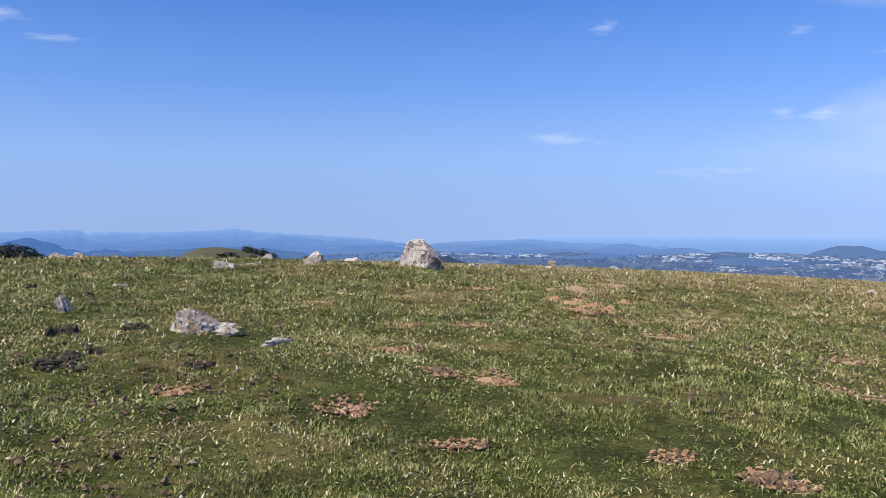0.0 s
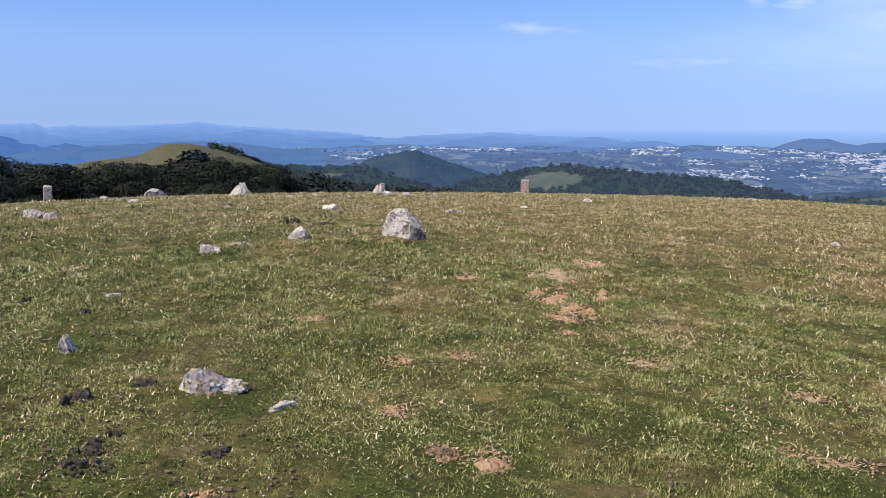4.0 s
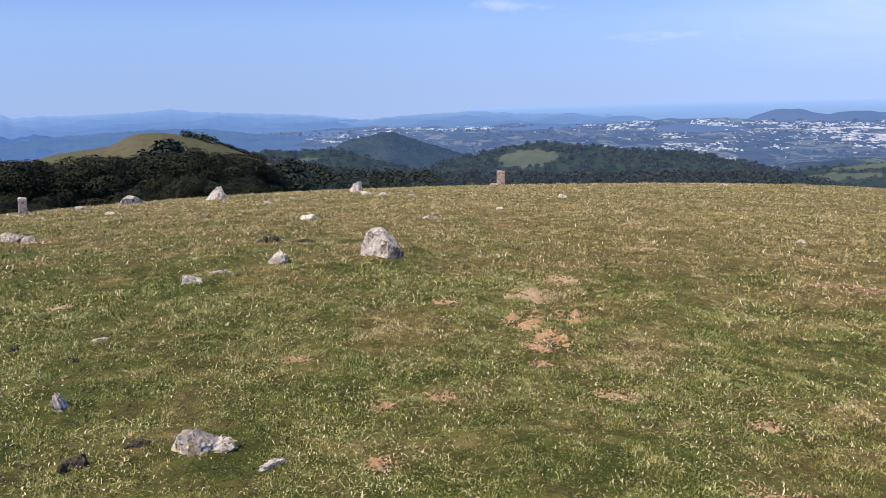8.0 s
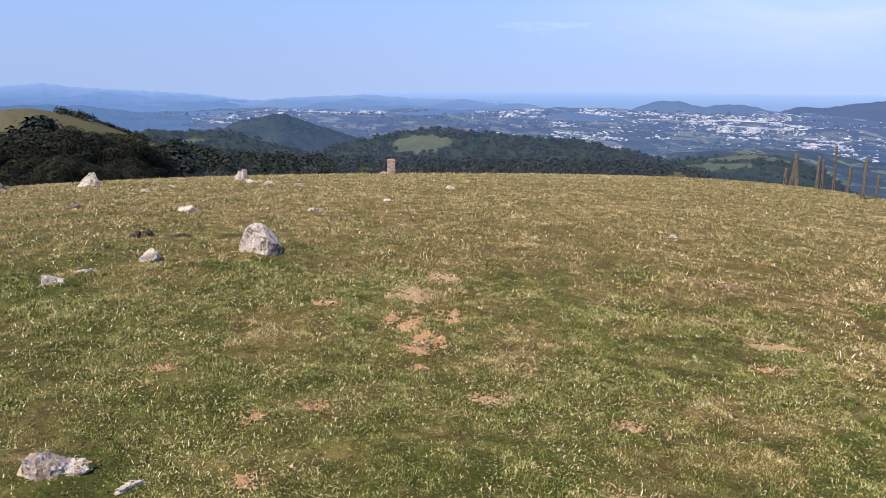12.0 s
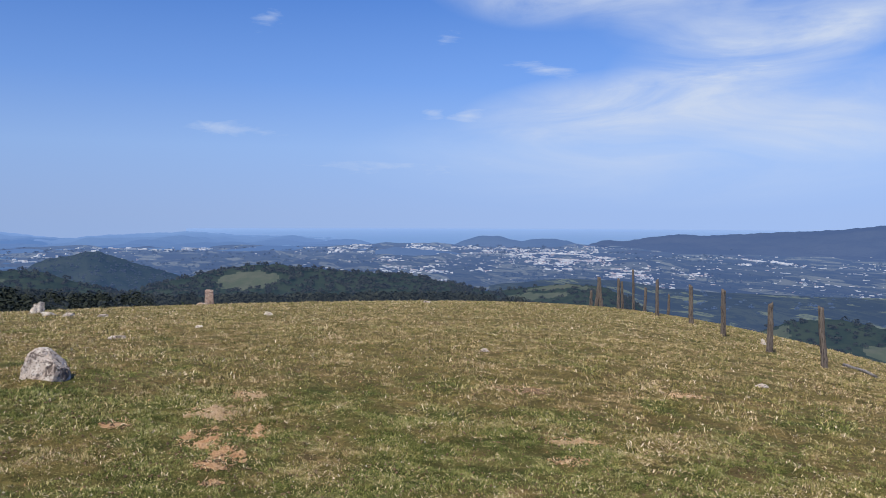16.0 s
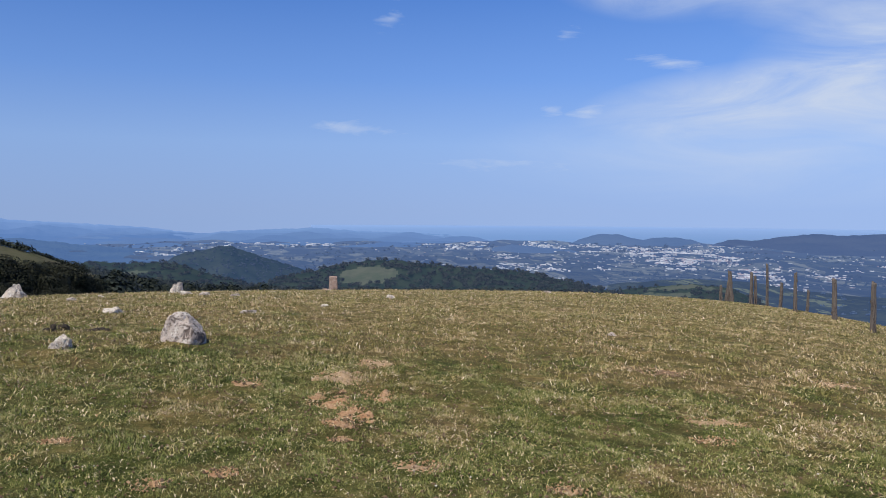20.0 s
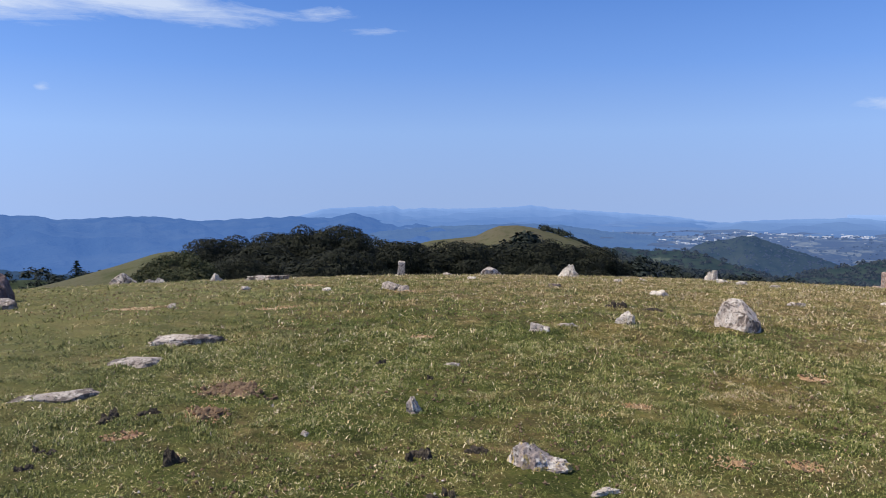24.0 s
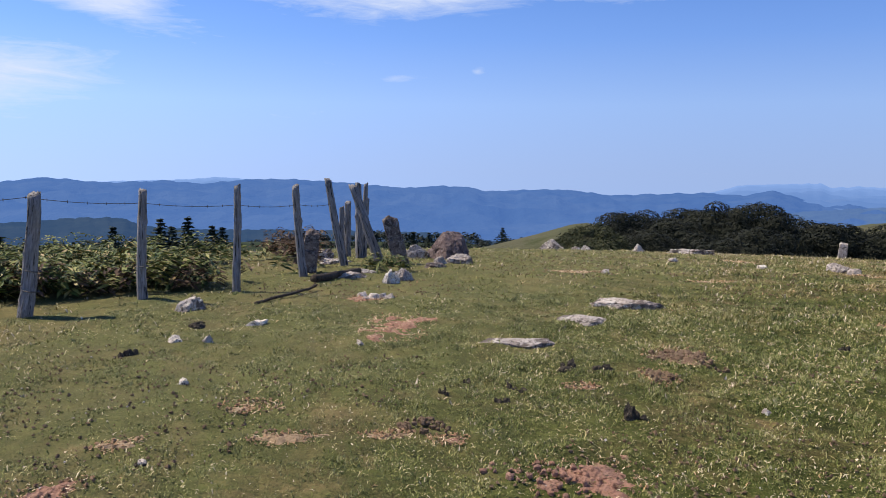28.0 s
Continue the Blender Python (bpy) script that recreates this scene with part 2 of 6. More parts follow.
m = Nodes("turf", 0.95, 0.1)
lush, dry, worn = turf_fields(m)
c = m.mix(lush, (0.129, 0.103, 0.035), (0.062, 0.074, 0.017))
c = m.mix(m.mul(dry, 0.55), c, (0.189, 0.131, 0.059))
c = m.mix(m.mul(worn, 0.55), c, (0.172, 0.105, 0.059))
c = m.mix(0.7, c, m.mix(1.0, c, m.ramp(clumps(m, 1), [(0, (0.45, 0.47, 0.42)), (0.45, (0.88, 0.88, 0.82)), (0.8, (1.3, 1.26, 1.2)), (1, (1.8, 1.7, 1.7))]), "MULTIPLY"))
c = m.mix(m.step(m.noise(46, 3, 0.7), 0.55, 0.62), c, m.mix(0.5, c, (0.208, 0.177, 0.067)))
# near-black specks paint the shaded gaps between tufts
c = m.mix(m.step(m.noise(30, 4, 0.8), 0.585, 0.63), c, (0.018, 0.021, 0.007))
m.bump(m.noise(34, 5, 0.75), 1.0, 0.02)
c = m.mix(m.grazed, c, m.mix(0.6, c, (0.219, 0.204, 0.092)))
TURF = m.colour(c).mat

m = Nodes("grass_blades", 0.7, 0.25)
lush, dry, worn = turf_fields(m)
isle = clumps(m, 0.55)
g = m.ramp(isle, [(0.0, (0.096, 0.104, 0.021)), (0.35, (0.216, 0.196, 0.046)), (0.65, (0.325, 0.270, 0.096)), (0.85, (0.539, 0.407, 0.225)), (1.0, (0.768, 0.604, 0.417))])
d = m.ramp(isle, [(0.0, (0.171, 0.124, 0.043)), (0.3, (0.365, 0.262, 0.123)), (0.6, (0.567, 0.409, 0.245)), (1.0, (0.789, 0.618, 0.449))])
c = m.mix(m.mul(dry, 0.75), g, d)
c = m.mix(m.mul(worn, 0.45), c, m.ramp(isle, [(0.0, (0.165, 0.093, 0.051)), (0.5, (0.402, 0.253, 0.162)), (1.0, (0.658, 0.485, 0.356))]))
c = m.mix(m.mul(lush, 0.8), c, m.ramp(isle, [(0.0, (0.079, 0.106, 0.021)), (0.5, (0.171, 0.204, 0.046)), (0.85, (0.317, 0.321, 0.100)), (1.0, (0.606, 0.529, 0.262))]))
c = m.mix(m.grazed, c, m.mix(0.6, c, (0.401, 0.376, 0.172)))
BLADES = m.colour(c).mat

m = Nodes("small_turf_leaves", 0.6, 0.3)
lush, dry, worn = turf_fields(m)
isle = clumps(m, 0.50)
c = m.ramp(isle, [(0.0, (0.064, 0.076, 0.015)), (0.30, (0.137, 0.149, 0.030)), (0.60, (0.275, 0.242, 0.084)), (0.82, (0.514, 0.404, 0.230)), (1.0, (0.768, 0.625, 0.479))])
c = m.mix(m.mul(worn, 0.5), c, m.ramp(isle, [(0.0, (0.148, 0.083, 0.044)), (0.5, (0.365, 0.234, 0.145)), (1.0, (0.658, 0.485, 0.356))]))
c = m.mix(m.mul(lush, 0.6), c, m.ramp(isle, [(0.0, (0.066, 0.093, 0.020)), (0.55, (0.165, 0.204, 0.048)), (0.85, (0.310, 0.326, 0.109)), (1.0, (0.658, 0.582, 0.356))]))
c = m.mix(m.grazed, c, m.mix(0.6, c, (0.401, 0.376, 0.172)))
LEAFLETS = m.colour(c).mat

m = Nodes("dry_stalks", 0.8, 0.2)
STALKS = m.colour(m.ramp(m.geo.outputs["Random Per Island"], [(0, (0.287, 0.242, 0.087)), (0.6, (0.527, 0.415, 0.249)), (1, (0.765, 0.633, 0.496))])).mat
m = Nodes("curled_grass", 0.7, 0.25)
lush, dry, worn = turf_fields(m)
pick = m.geo.outputs["Random Per Island"]
c = m.mix(m.mul(lush, 0.75), m.ramp(pick, [(0, (0.156, 0.142, 0.030)), (0.4, (0.344, 0.280, 0.103)), (0.75, (0.545, 0.417, 0.238)), (1, (0.778, 0.659, 0.495))]),
          m.ramp(pick, [(0, (0.094, 0.127, 0.022)), (0.5, (0.234, 0.252, 0.059)), (0.8, (0.508, 0.437, 0.180)), (1, (0.778, 0.645, 0.452))]))
CURLS = m.colour(c).mat
m = Nodes("straw_litter", 0.85, 0.15)
LITTER = m.colour(m.ramp(m.geo.outputs["Random Per Island"], [(0, (0.40, 0.225, 0.115)), (0.4, (0.60, 0.40, 0.225)), (1, (0.84, 0.68, 0.47))])).mat


def soil(name, a, b, c2):
    m = Nodes(name, 0.97, 0.08)
    k = m.mix(m.step(m.noise(6, 5, 0.7), 0.35, 0.65), a, b)
    k = m.mix(m.step(m.noise(45, 3, 0.7), 0.52, 0.66), k, c2)
    m.bump(m.noise(38, 5, 0.75), 1.0, 0.02)
    return m.colour(k).mat


RED_SOIL = soil("reddish_soil", (0.45, 0.255, 0.135), (0.56, 0.370, 0.220), (0.25, 0.145, 0.075))
DEEP_SOIL = soil("red_brown_soil", (0.33, 0.170, 0.115), (0.43, 0.255, 0.180), (0.17, 0.09, 0.06))
PALE_SOIL = soil("pale_dry_soil", (0.50, 0.365, 0.245), (0.41, 0.285, 0.165), (0.25, 0.175, 0.09))
BROWN_SOIL = soil("brown_soil", (0.19, 0.125, 0.080), (0.27, 0.185, 0.12), (0.10, 0.065, 0.04))
DUNG = soil("dry_dung", (0.056, 0.047, 0.038), (0.092, 0.075, 0.056), (0.17, 0.135, 0.10))


def stone(name, a, b, lichen, spots, grime):
    m = Nodes(name, 0.9, 0.25)
    k = m.mix(m.step(m.noise(3.6, 6, 0.62, local=True), 0.42, 0.58), a, b)
    k = m.mix(m.mul(m.step(m.noise(14, 5, 0.7, local=True), 0.50, 0.60), 0.85), k, lichen)
    k = m.mix(m.mul(m.step(m.noise(6.5, 5, 0.72, local=True, warp=0.8), 0.52, 0.57), grime), k, spots)
    k = m.mix(m.step(m.noise(34, 4, 0.75, local=True), 0.56, 0.62), k, (0.075, 0.065, 0.055))
    m.bump(m.noise(18, 8, 0.75, local=True), 0.9, 0.012)
    return m.colour(k).mat


LIMESTONE = stone("pale_lichened_limestone", (0.504, 0.428, 0.363), (0.360, 0.291, 0.242), (0.666, 0.614, 0.544), (0.113, 0.084, 0.070), 0.9)
GREY_STONE = stone("grey_weathered_stone", (0.43, 0.365, 0.315), (0.29, 0.240, 0.205), (0.60, 0.535, 0.465), (0.095, 0.074, 0.062), 0.8)
YELLOW_STONE = stone("grey_stone_with_yellow_lichen", (0.35, 0.285, 0.250), (0.21, 0.163, 0.145), (0.68, 0.620, 0.550), (0.48, 0.345, 0.085), 0.75)
BROWN_STONE = stone("brown_sandstone", (0.205, 0.155, 0.130), (0.125, 0.092, 0.078), (0.33, 0.285, 0.245), (0.06, 0.042, 0.033), 0.85)
PURPLE_STONE = stone("reddish_brown_rock", (0.165, 0.115, 0.105), (0.115, 0.078, 0.073), (0.24, 0.185, 0.17), (0.06, 0.045, 0.043), 0.5)
RED_STONE = stone("reddish_boundary_stone", (0.44, 0.30, 0.235), (0.36, 0.235, 0.185), (0.62, 0.53, 0.45), (0.14, 0.09, 0.07), 0.6)
WHITE_STONE = stone("white_limestone", (0.66, 0.580, 0.485), (0.50, 0.420, 0.345), (0.76, 0.705, 0.625), (0.19, 0.150, 0.120), 0.7)


def weathered_wood(name, a, b, dark):
    m = Nodes(name, 0.88, 0.2)
    grain = m.noise(9, 5, 0.65, (6, 6, 0.55), local=True)
    k = m.mix(m.step(grain, 0.36, 0.62), a, b)
    k = m.mix(m.step(m.noise(11, 4, 0.7, (4, 4, 0.22), local=True), 0.55, 0.62), k, dark)
    k = m.mix(m.step(m.noise(3.5, 4, 0.6, local=True), 0.5, 0.7), k, m.mix(0.5, k, (0.16, 0.14, 0.10)))
    m.bump(grain, 0.9, 0.02)
    return m.colour(k).mat


GREY_WOOD = weathered_wood("silver_grey_weathered_wood", (0.353, 0.331, 0.320), (0.177, 0.162, 0.156), (0.025, 0.022, 0.020))
BROWN_WOOD = weathered_wood("brown_weathered_wood", (0.194, 0.162, 0.139), (0.108, 0.088, 0.076), (0.025, 0.020, 0.018))
DARK_WOOD = weathered_wood("dark_rotten_wood", (0.10, 0.075, 0.055), (0.065, 0.05, 0.038), (0.02, 0.017, 0.014))
WIRE = Nodes("rusty_wire", 0.6, 0.4).colour((0.075, 0.065, 0.06)).mat
RUST = soil("rusty_iron", (0.13, 0.06, 0.035), (0.20, 0.09, 0.05), (0.07, 0.045, 0.035))


def leaves(name, stops, rough=0.75):
    m = Nodes(name, rough, 0.2)
    k = m.ramp(m.geo.outputs["Random Per Island"], stops)
    k = m.mix(m.mul(m.random(), 0.5), k, stops[0][1])
    return m.colour(k).mat


BEECH = leaves("beech_foliage", [(0, (0.008, 0.010, 0.006)), (0.5, (0.016, 0.019, 0.009)), (0.85, (0.032, 0.034, 0.016)), (1, (0.064, 0.062, 0.034))])
HEATH = leaves("heath_and_gorse", [(0, (0.030, 0.036, 0.014)), (0.6, (0.060, 0.066, 0.024)), (1, (0.11, 0.105, 0.045))])
SPRUCE = leaves("spruce_needles", [(0, (0.012, 0.020, 0.012)), (1, (0.035, 0.050, 0.026))])
FERN = leaves("bracken_fronds", [(0, (0.028, 0.042, 0.012)), (0.45, (0.12, 0.155, 0.036)), (0.8, (0.36, 0.36, 0.11)), (1, (0.48, 0.33, 0.16))], 0.6)
FERN_DEAD = leaves("dead_bracken", [(0, (0.055, 0.032, 0.020)), (0.7, (0.14, 0.085, 0.05)), (1, (0.30, 0.21, 0.13))])
FAR_WOOD = leaves("distant_broadleaf_canopy", [(0, (0.014, 0.020, 0.016)), (0.6, (0.026, 0.034, 0.024)), (1, (0.050, 0.060, 0.040))])
# farther woods: foliage with haze painted in as blue emission
HAZY_WOOD = leaves("broadleaf_canopy_with_painted_haze", [(0, (0.013, 0.017, 0.012)), (0.6, (0.024, 0.029, 0.019)), (1, (0.052, 0.057, 0.034))])
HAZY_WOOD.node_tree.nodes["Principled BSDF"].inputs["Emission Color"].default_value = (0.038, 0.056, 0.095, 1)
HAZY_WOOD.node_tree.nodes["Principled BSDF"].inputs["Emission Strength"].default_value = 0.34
PLAIN_WOOD = leaves("valley_woods_with_painted_haze", [(0, (0.012, 0.020, 0.018)), (0.6, (0.022, 0.032, 0.026)), (1, (0.040, 0.050, 0.038))])
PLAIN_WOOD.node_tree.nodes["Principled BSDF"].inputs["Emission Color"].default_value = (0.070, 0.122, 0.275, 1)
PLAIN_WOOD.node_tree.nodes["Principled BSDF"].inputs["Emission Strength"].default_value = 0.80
RISE_WOOD = leaves("rise_woods_with_light_painted_haze", [(0, (0.014, 0.018, 0.015)), (0.6, (0.024, 0.029, 0.022)), (1, (0.044, 0.048, 0.034))])
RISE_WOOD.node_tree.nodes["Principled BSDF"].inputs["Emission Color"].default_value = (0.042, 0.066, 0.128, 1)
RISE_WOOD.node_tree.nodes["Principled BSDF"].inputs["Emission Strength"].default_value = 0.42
KNOLL_WOOD = leaves("knoll_woods_with_painted_haze", [(0, (0.012, 0.018, 0.018)), (0.6, (0.022, 0.030, 0.026)), (1, (0.044, 0.052, 0.040))])
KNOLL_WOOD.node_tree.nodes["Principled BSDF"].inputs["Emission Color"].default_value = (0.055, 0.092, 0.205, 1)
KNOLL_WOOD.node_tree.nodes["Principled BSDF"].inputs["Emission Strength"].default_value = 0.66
BARK = Nodes("grey_bark", 0.9, 0.1)
BARK = BARK.colour(BARK.mix(BARK.step(BARK.noise(3, 5, 0.7), 0.4, 0.6), (0.13, 0.115, 0.10), (0.07, 0.06, 0.05))).mat

m = Nodes("hill_pasture", 0.95, 0.1)
k = m.mix(m.step(m.noise(0.035, 5, 0.6), 0.42, 0.62), (0.090, 0.091, 0.047), (0.112, 0.097, 0.060))
k = m.mix(m.step(m.noise(0.3, 5, 0.7), 0.52, 0.66), k, (0.062, 0.068, 0.028))
m.bump(m.noise(0.7, 5, 0.7), 0.6, 0.6)
PASTURE = m.colour(k).mat

m = Nodes("wooded_slope", 0.95, 0.1)
k = m.mix(m.step(m.noise(0.05, 5, 0.65), 0.4, 0.62), (0.030, 0.042, 0.020), (0.050, 0.062, 0.030))
WOODED = m.colour(k).mat


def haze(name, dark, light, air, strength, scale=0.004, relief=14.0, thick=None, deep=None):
    """Far land: what is left of its own colour, miles of bright air painted as emission."""
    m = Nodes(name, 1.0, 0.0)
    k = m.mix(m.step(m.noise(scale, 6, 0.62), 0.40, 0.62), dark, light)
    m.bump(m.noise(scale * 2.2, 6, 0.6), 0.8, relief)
    # the painted haze turns paler with distance
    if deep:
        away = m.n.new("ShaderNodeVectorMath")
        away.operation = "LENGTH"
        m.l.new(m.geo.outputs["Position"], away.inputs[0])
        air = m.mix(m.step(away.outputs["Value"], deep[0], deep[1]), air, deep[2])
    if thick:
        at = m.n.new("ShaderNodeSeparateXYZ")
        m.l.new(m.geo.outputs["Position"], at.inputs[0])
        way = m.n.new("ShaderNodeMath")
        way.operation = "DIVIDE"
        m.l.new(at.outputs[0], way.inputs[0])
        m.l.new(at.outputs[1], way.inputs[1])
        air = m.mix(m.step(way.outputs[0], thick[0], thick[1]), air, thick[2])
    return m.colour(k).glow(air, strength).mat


# own colours are nearly black; the blue is haze painted as emission
W_RIDGE = haze("mountain_side_with_painted_haze", (0.018, 0.030, 0.045), (0.032, 0.045, 0.055), (0.062, 0.155, 0.43), 0.84, 0.006, 30.0)
W_FAR = haze("far_mountain_with_painted_haze", (0.03, 0.04, 0.06), (0.04, 0.05, 0.07), (0.100, 0.222, 0.52), 0.88, deep=(2500, 4300, (0.205, 0.365, 0.73)))
N_FAR = haze("far_ridge_with_painted_haze", (0.025, 0.035, 0.05), (0.035, 0.05, 0.06), (0.092, 0.185, 0.43), 0.92, deep=(1900, 2900, (0.180, 0.320, 0.655)))
N_HAZE = haze("foothills_with_painted_haze", (0.03, 0.04, 0.06), (0.04, 0.05, 0.07), (0.082, 0.180, 0.43), 0.92, deep=(2000, 3500, (0.148, 0.285, 0.60)))
COAST = haze("coastal_hill_with_painted_haze", (0.022, 0.032, 0.040), (0.035, 0.045, 0.05), (0.092, 0.172, 0.39), 0.88)
E_RIDGE = haze("coastal_ridge_with_painted_haze", (0.024, 0.034, 0.044), (0.038, 0.048, 0.054), (0.064, 0.116, 0.29), 0.80)
MID_HAZE = haze("mid_foothills_with_painted_haze", (0.02, 0.03, 0.04), (0.032, 0.045, 0.045), (0.082, 0.172, 0.405), 0.82, 0.010, 24.0)
W_MID = haze("forested_hill_with_painted_haze", (0.015, 0.024, 0.026), (0.025, 0.034, 0.032), (0.026, 0.068, 0.175), 0.70, 0.02, 6)
KNOLL = haze("knoll_with_painted_haze", (0.016, 0.024, 0.022), (0.032, 0.040, 0.032), (0.036, 0.078, 0.175), 0.58, 0.02, 6)

# rises and their pastures carry a faint blue emission as painted haze
m = Nodes("forested_rise_with_painted_haze", 1.0, 0.0)
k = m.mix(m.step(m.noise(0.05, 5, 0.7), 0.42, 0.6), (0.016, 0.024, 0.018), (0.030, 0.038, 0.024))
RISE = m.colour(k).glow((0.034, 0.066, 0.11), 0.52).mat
m = Nodes("rise_pasture_with_painted_haze", 1.0, 0.0)
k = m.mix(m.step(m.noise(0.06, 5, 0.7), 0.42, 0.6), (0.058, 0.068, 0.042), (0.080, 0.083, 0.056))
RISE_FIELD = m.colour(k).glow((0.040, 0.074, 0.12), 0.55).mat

m = Nodes("valley_with_painted_haze", 1.0, 0.0)
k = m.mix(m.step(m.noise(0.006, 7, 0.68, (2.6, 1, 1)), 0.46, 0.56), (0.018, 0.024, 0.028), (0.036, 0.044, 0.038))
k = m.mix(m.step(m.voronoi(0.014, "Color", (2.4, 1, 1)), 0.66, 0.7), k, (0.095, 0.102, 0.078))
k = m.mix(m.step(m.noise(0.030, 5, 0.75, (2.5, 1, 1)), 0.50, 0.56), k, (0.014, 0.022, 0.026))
# haze painted as blue emission that brightens with distance
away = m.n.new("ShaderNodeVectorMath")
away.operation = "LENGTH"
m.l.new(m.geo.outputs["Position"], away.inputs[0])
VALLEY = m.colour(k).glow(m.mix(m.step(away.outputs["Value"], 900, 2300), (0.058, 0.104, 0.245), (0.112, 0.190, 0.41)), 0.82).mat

m = Nodes("nearer_valley_with_painted_haze", 1.0, 0.0)
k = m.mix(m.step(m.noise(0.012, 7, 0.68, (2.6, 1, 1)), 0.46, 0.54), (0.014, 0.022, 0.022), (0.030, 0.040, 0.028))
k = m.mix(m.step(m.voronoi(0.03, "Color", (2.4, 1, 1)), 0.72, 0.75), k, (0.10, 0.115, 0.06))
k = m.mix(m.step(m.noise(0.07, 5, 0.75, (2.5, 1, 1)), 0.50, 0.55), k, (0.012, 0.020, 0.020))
# even blue emission stands for the thinner haze over this side
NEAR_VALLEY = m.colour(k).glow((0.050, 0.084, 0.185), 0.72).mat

m = Nodes("sea_with_painted_haze", 0.5, 0.2)
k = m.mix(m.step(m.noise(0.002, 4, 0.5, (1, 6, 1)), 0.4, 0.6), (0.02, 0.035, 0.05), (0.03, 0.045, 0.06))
# emission runs to the sky's colour far out, painting the sea haze
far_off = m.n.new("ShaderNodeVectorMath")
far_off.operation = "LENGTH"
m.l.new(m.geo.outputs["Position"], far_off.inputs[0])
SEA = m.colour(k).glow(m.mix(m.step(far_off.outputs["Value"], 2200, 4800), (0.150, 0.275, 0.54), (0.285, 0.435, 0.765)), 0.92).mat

# walls and roofs emit blue to stand for the haze before the town
m = Nodes("far_house_walls_with_painted_haze", 0.9, 0.1)
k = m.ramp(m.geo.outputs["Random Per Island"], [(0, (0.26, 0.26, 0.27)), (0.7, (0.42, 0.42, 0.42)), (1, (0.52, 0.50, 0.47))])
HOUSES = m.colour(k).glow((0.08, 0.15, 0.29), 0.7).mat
m = Nodes("far_tile_roofs_with_painted_haze", 0.9, 0.1)
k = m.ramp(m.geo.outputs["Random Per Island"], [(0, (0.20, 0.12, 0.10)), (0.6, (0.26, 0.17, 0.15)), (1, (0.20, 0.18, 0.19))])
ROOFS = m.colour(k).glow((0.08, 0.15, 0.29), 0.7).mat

# ---- the lie of the land ----
SHAPE = ((0, 0, -0.151), (0, 1, -0.275), (0, 2, -1.631), (0, 3, 0.094), (0, 4, 0.04), (0, 5, -0.075), (1, 0, -1.065),
         (1, 1, 1.22), (1, 2, 0.456), (1, 3, -0.47), (1, 4, -0.165), (2, 0, -1.644), (2, 1, 0.856), (2, 2, -0.268),
         (2, 3, -0.183), (3, 0, 0.236), (3, 1, 1.051), (4, 0, -0.799), (4, 1, 0.067), (5, 0, -0.322))
EYE_Z = 2.0


def smooth(a, b, v):
    t = np.clip((v - a) / (b - a), 0, 1)
    return t * t * (3 - 2 * t)


def waves(x, y, size, seed):
    """Soft rolling unevenness, about -1 to 1."""
    rng = np.random.RandomState(seed)
    out = np.zeros_like(np.asarray(x, dtype=float))
    for k in range(7):
        a, p, s = rng.uniform(0, math.tau), rng.uniform(0, math.tau), rng.uniform(0.6, 1.7) / size
        out = out + np.sin((x * math.cos(a) + y * math.sin(a)) * s * math.tau + p)
    return out / 4.0


TABLES = {}


def grain(x, y, size, seed, octaves=3):
    """Fractal value noise, 0 to 1."""
    x, y = np.asarray(x, dtype=float) / size, np.asarray(y, dtype=float) / size
    if seed not in TABLES:
        TABLES[seed] = np.random.RandomState(seed).rand(256, 256)
    table = TABLES[seed]
    out, amp, total = 0.0, 1.0, 0.0
    for k in range(octaves):
        i, j = np.floor(x).astype(int), np.floor(y).astype(int)
        u, v = x - i, y - j
        u, v = u * u * (3 - 2 * u), v * v * (3 - 2 * v)
        a, b = table[i % 256, j % 256], table[(i + 1) % 256, j % 256]
        c, d = table[i % 256, (j + 1) % 256], table[(i + 1) % 256, (j + 1) % 256]
        out = out + amp * ((a * (1 - u) + b * u) * (1 - v) + (c * (1 - u) + d * u) * v)
        total, amp = total + amp, amp * 0.55
        x, y = x * 2.03 + 17.3, y * 2.03 + 5.1
    return out / total


def hilltop(x, y):
    x, y = np.asarray(x, dtype=float), np.asarray(y, dtype=float)
    r = np.hypot(x, y) + 1e-6
    k = np.minimum(1.0, 44.0 / r)
    px, py = x * k, y * k
    cx, cy = np.clip(px, -32, 30), np.clip(py, -5, 45)
    u, v = cx / 25, (cy - 10) / 25
    z = sum(c * u ** i * v ** j for i, j, c in SHAPE)
    z = z - 0.28 * np.abs(px - cx) - 0.15 * np.abs(py - cy)
    z = z + 0.14 * np.exp(-((x + 2.2) / 5.2) ** 2 - ((y - 10.4) / 2.2) ** 2)
    near = 1 - smooth(30, 42, r)
    return z + near * (0.018 * waves(x, y, 2.3, 5) + 0.012 * waves(x, y, 0.7, 6) + 0.050 * (grain(x, y, 0.30, 7) - 0.5))


def crest(az, stops, r):
    """Height of a skyline that is seen at these elevations (az, el in degrees) at distance r."""
    a, e = [s[0] for s in stops], [s[1] for s in stops]
    return EYE_Z + r * np.tan(np.radians(np.interp(az, a, e)))


SHOULDER = ((-56, -8), (-52, -6.6), (-48.6, -5.85), (-45, -4.85), (-42.6, -4.1), (-41.4, -3.95), (-40, -4.5), (-38.4, -6.0), (-36, -7.5), (-28, -9))
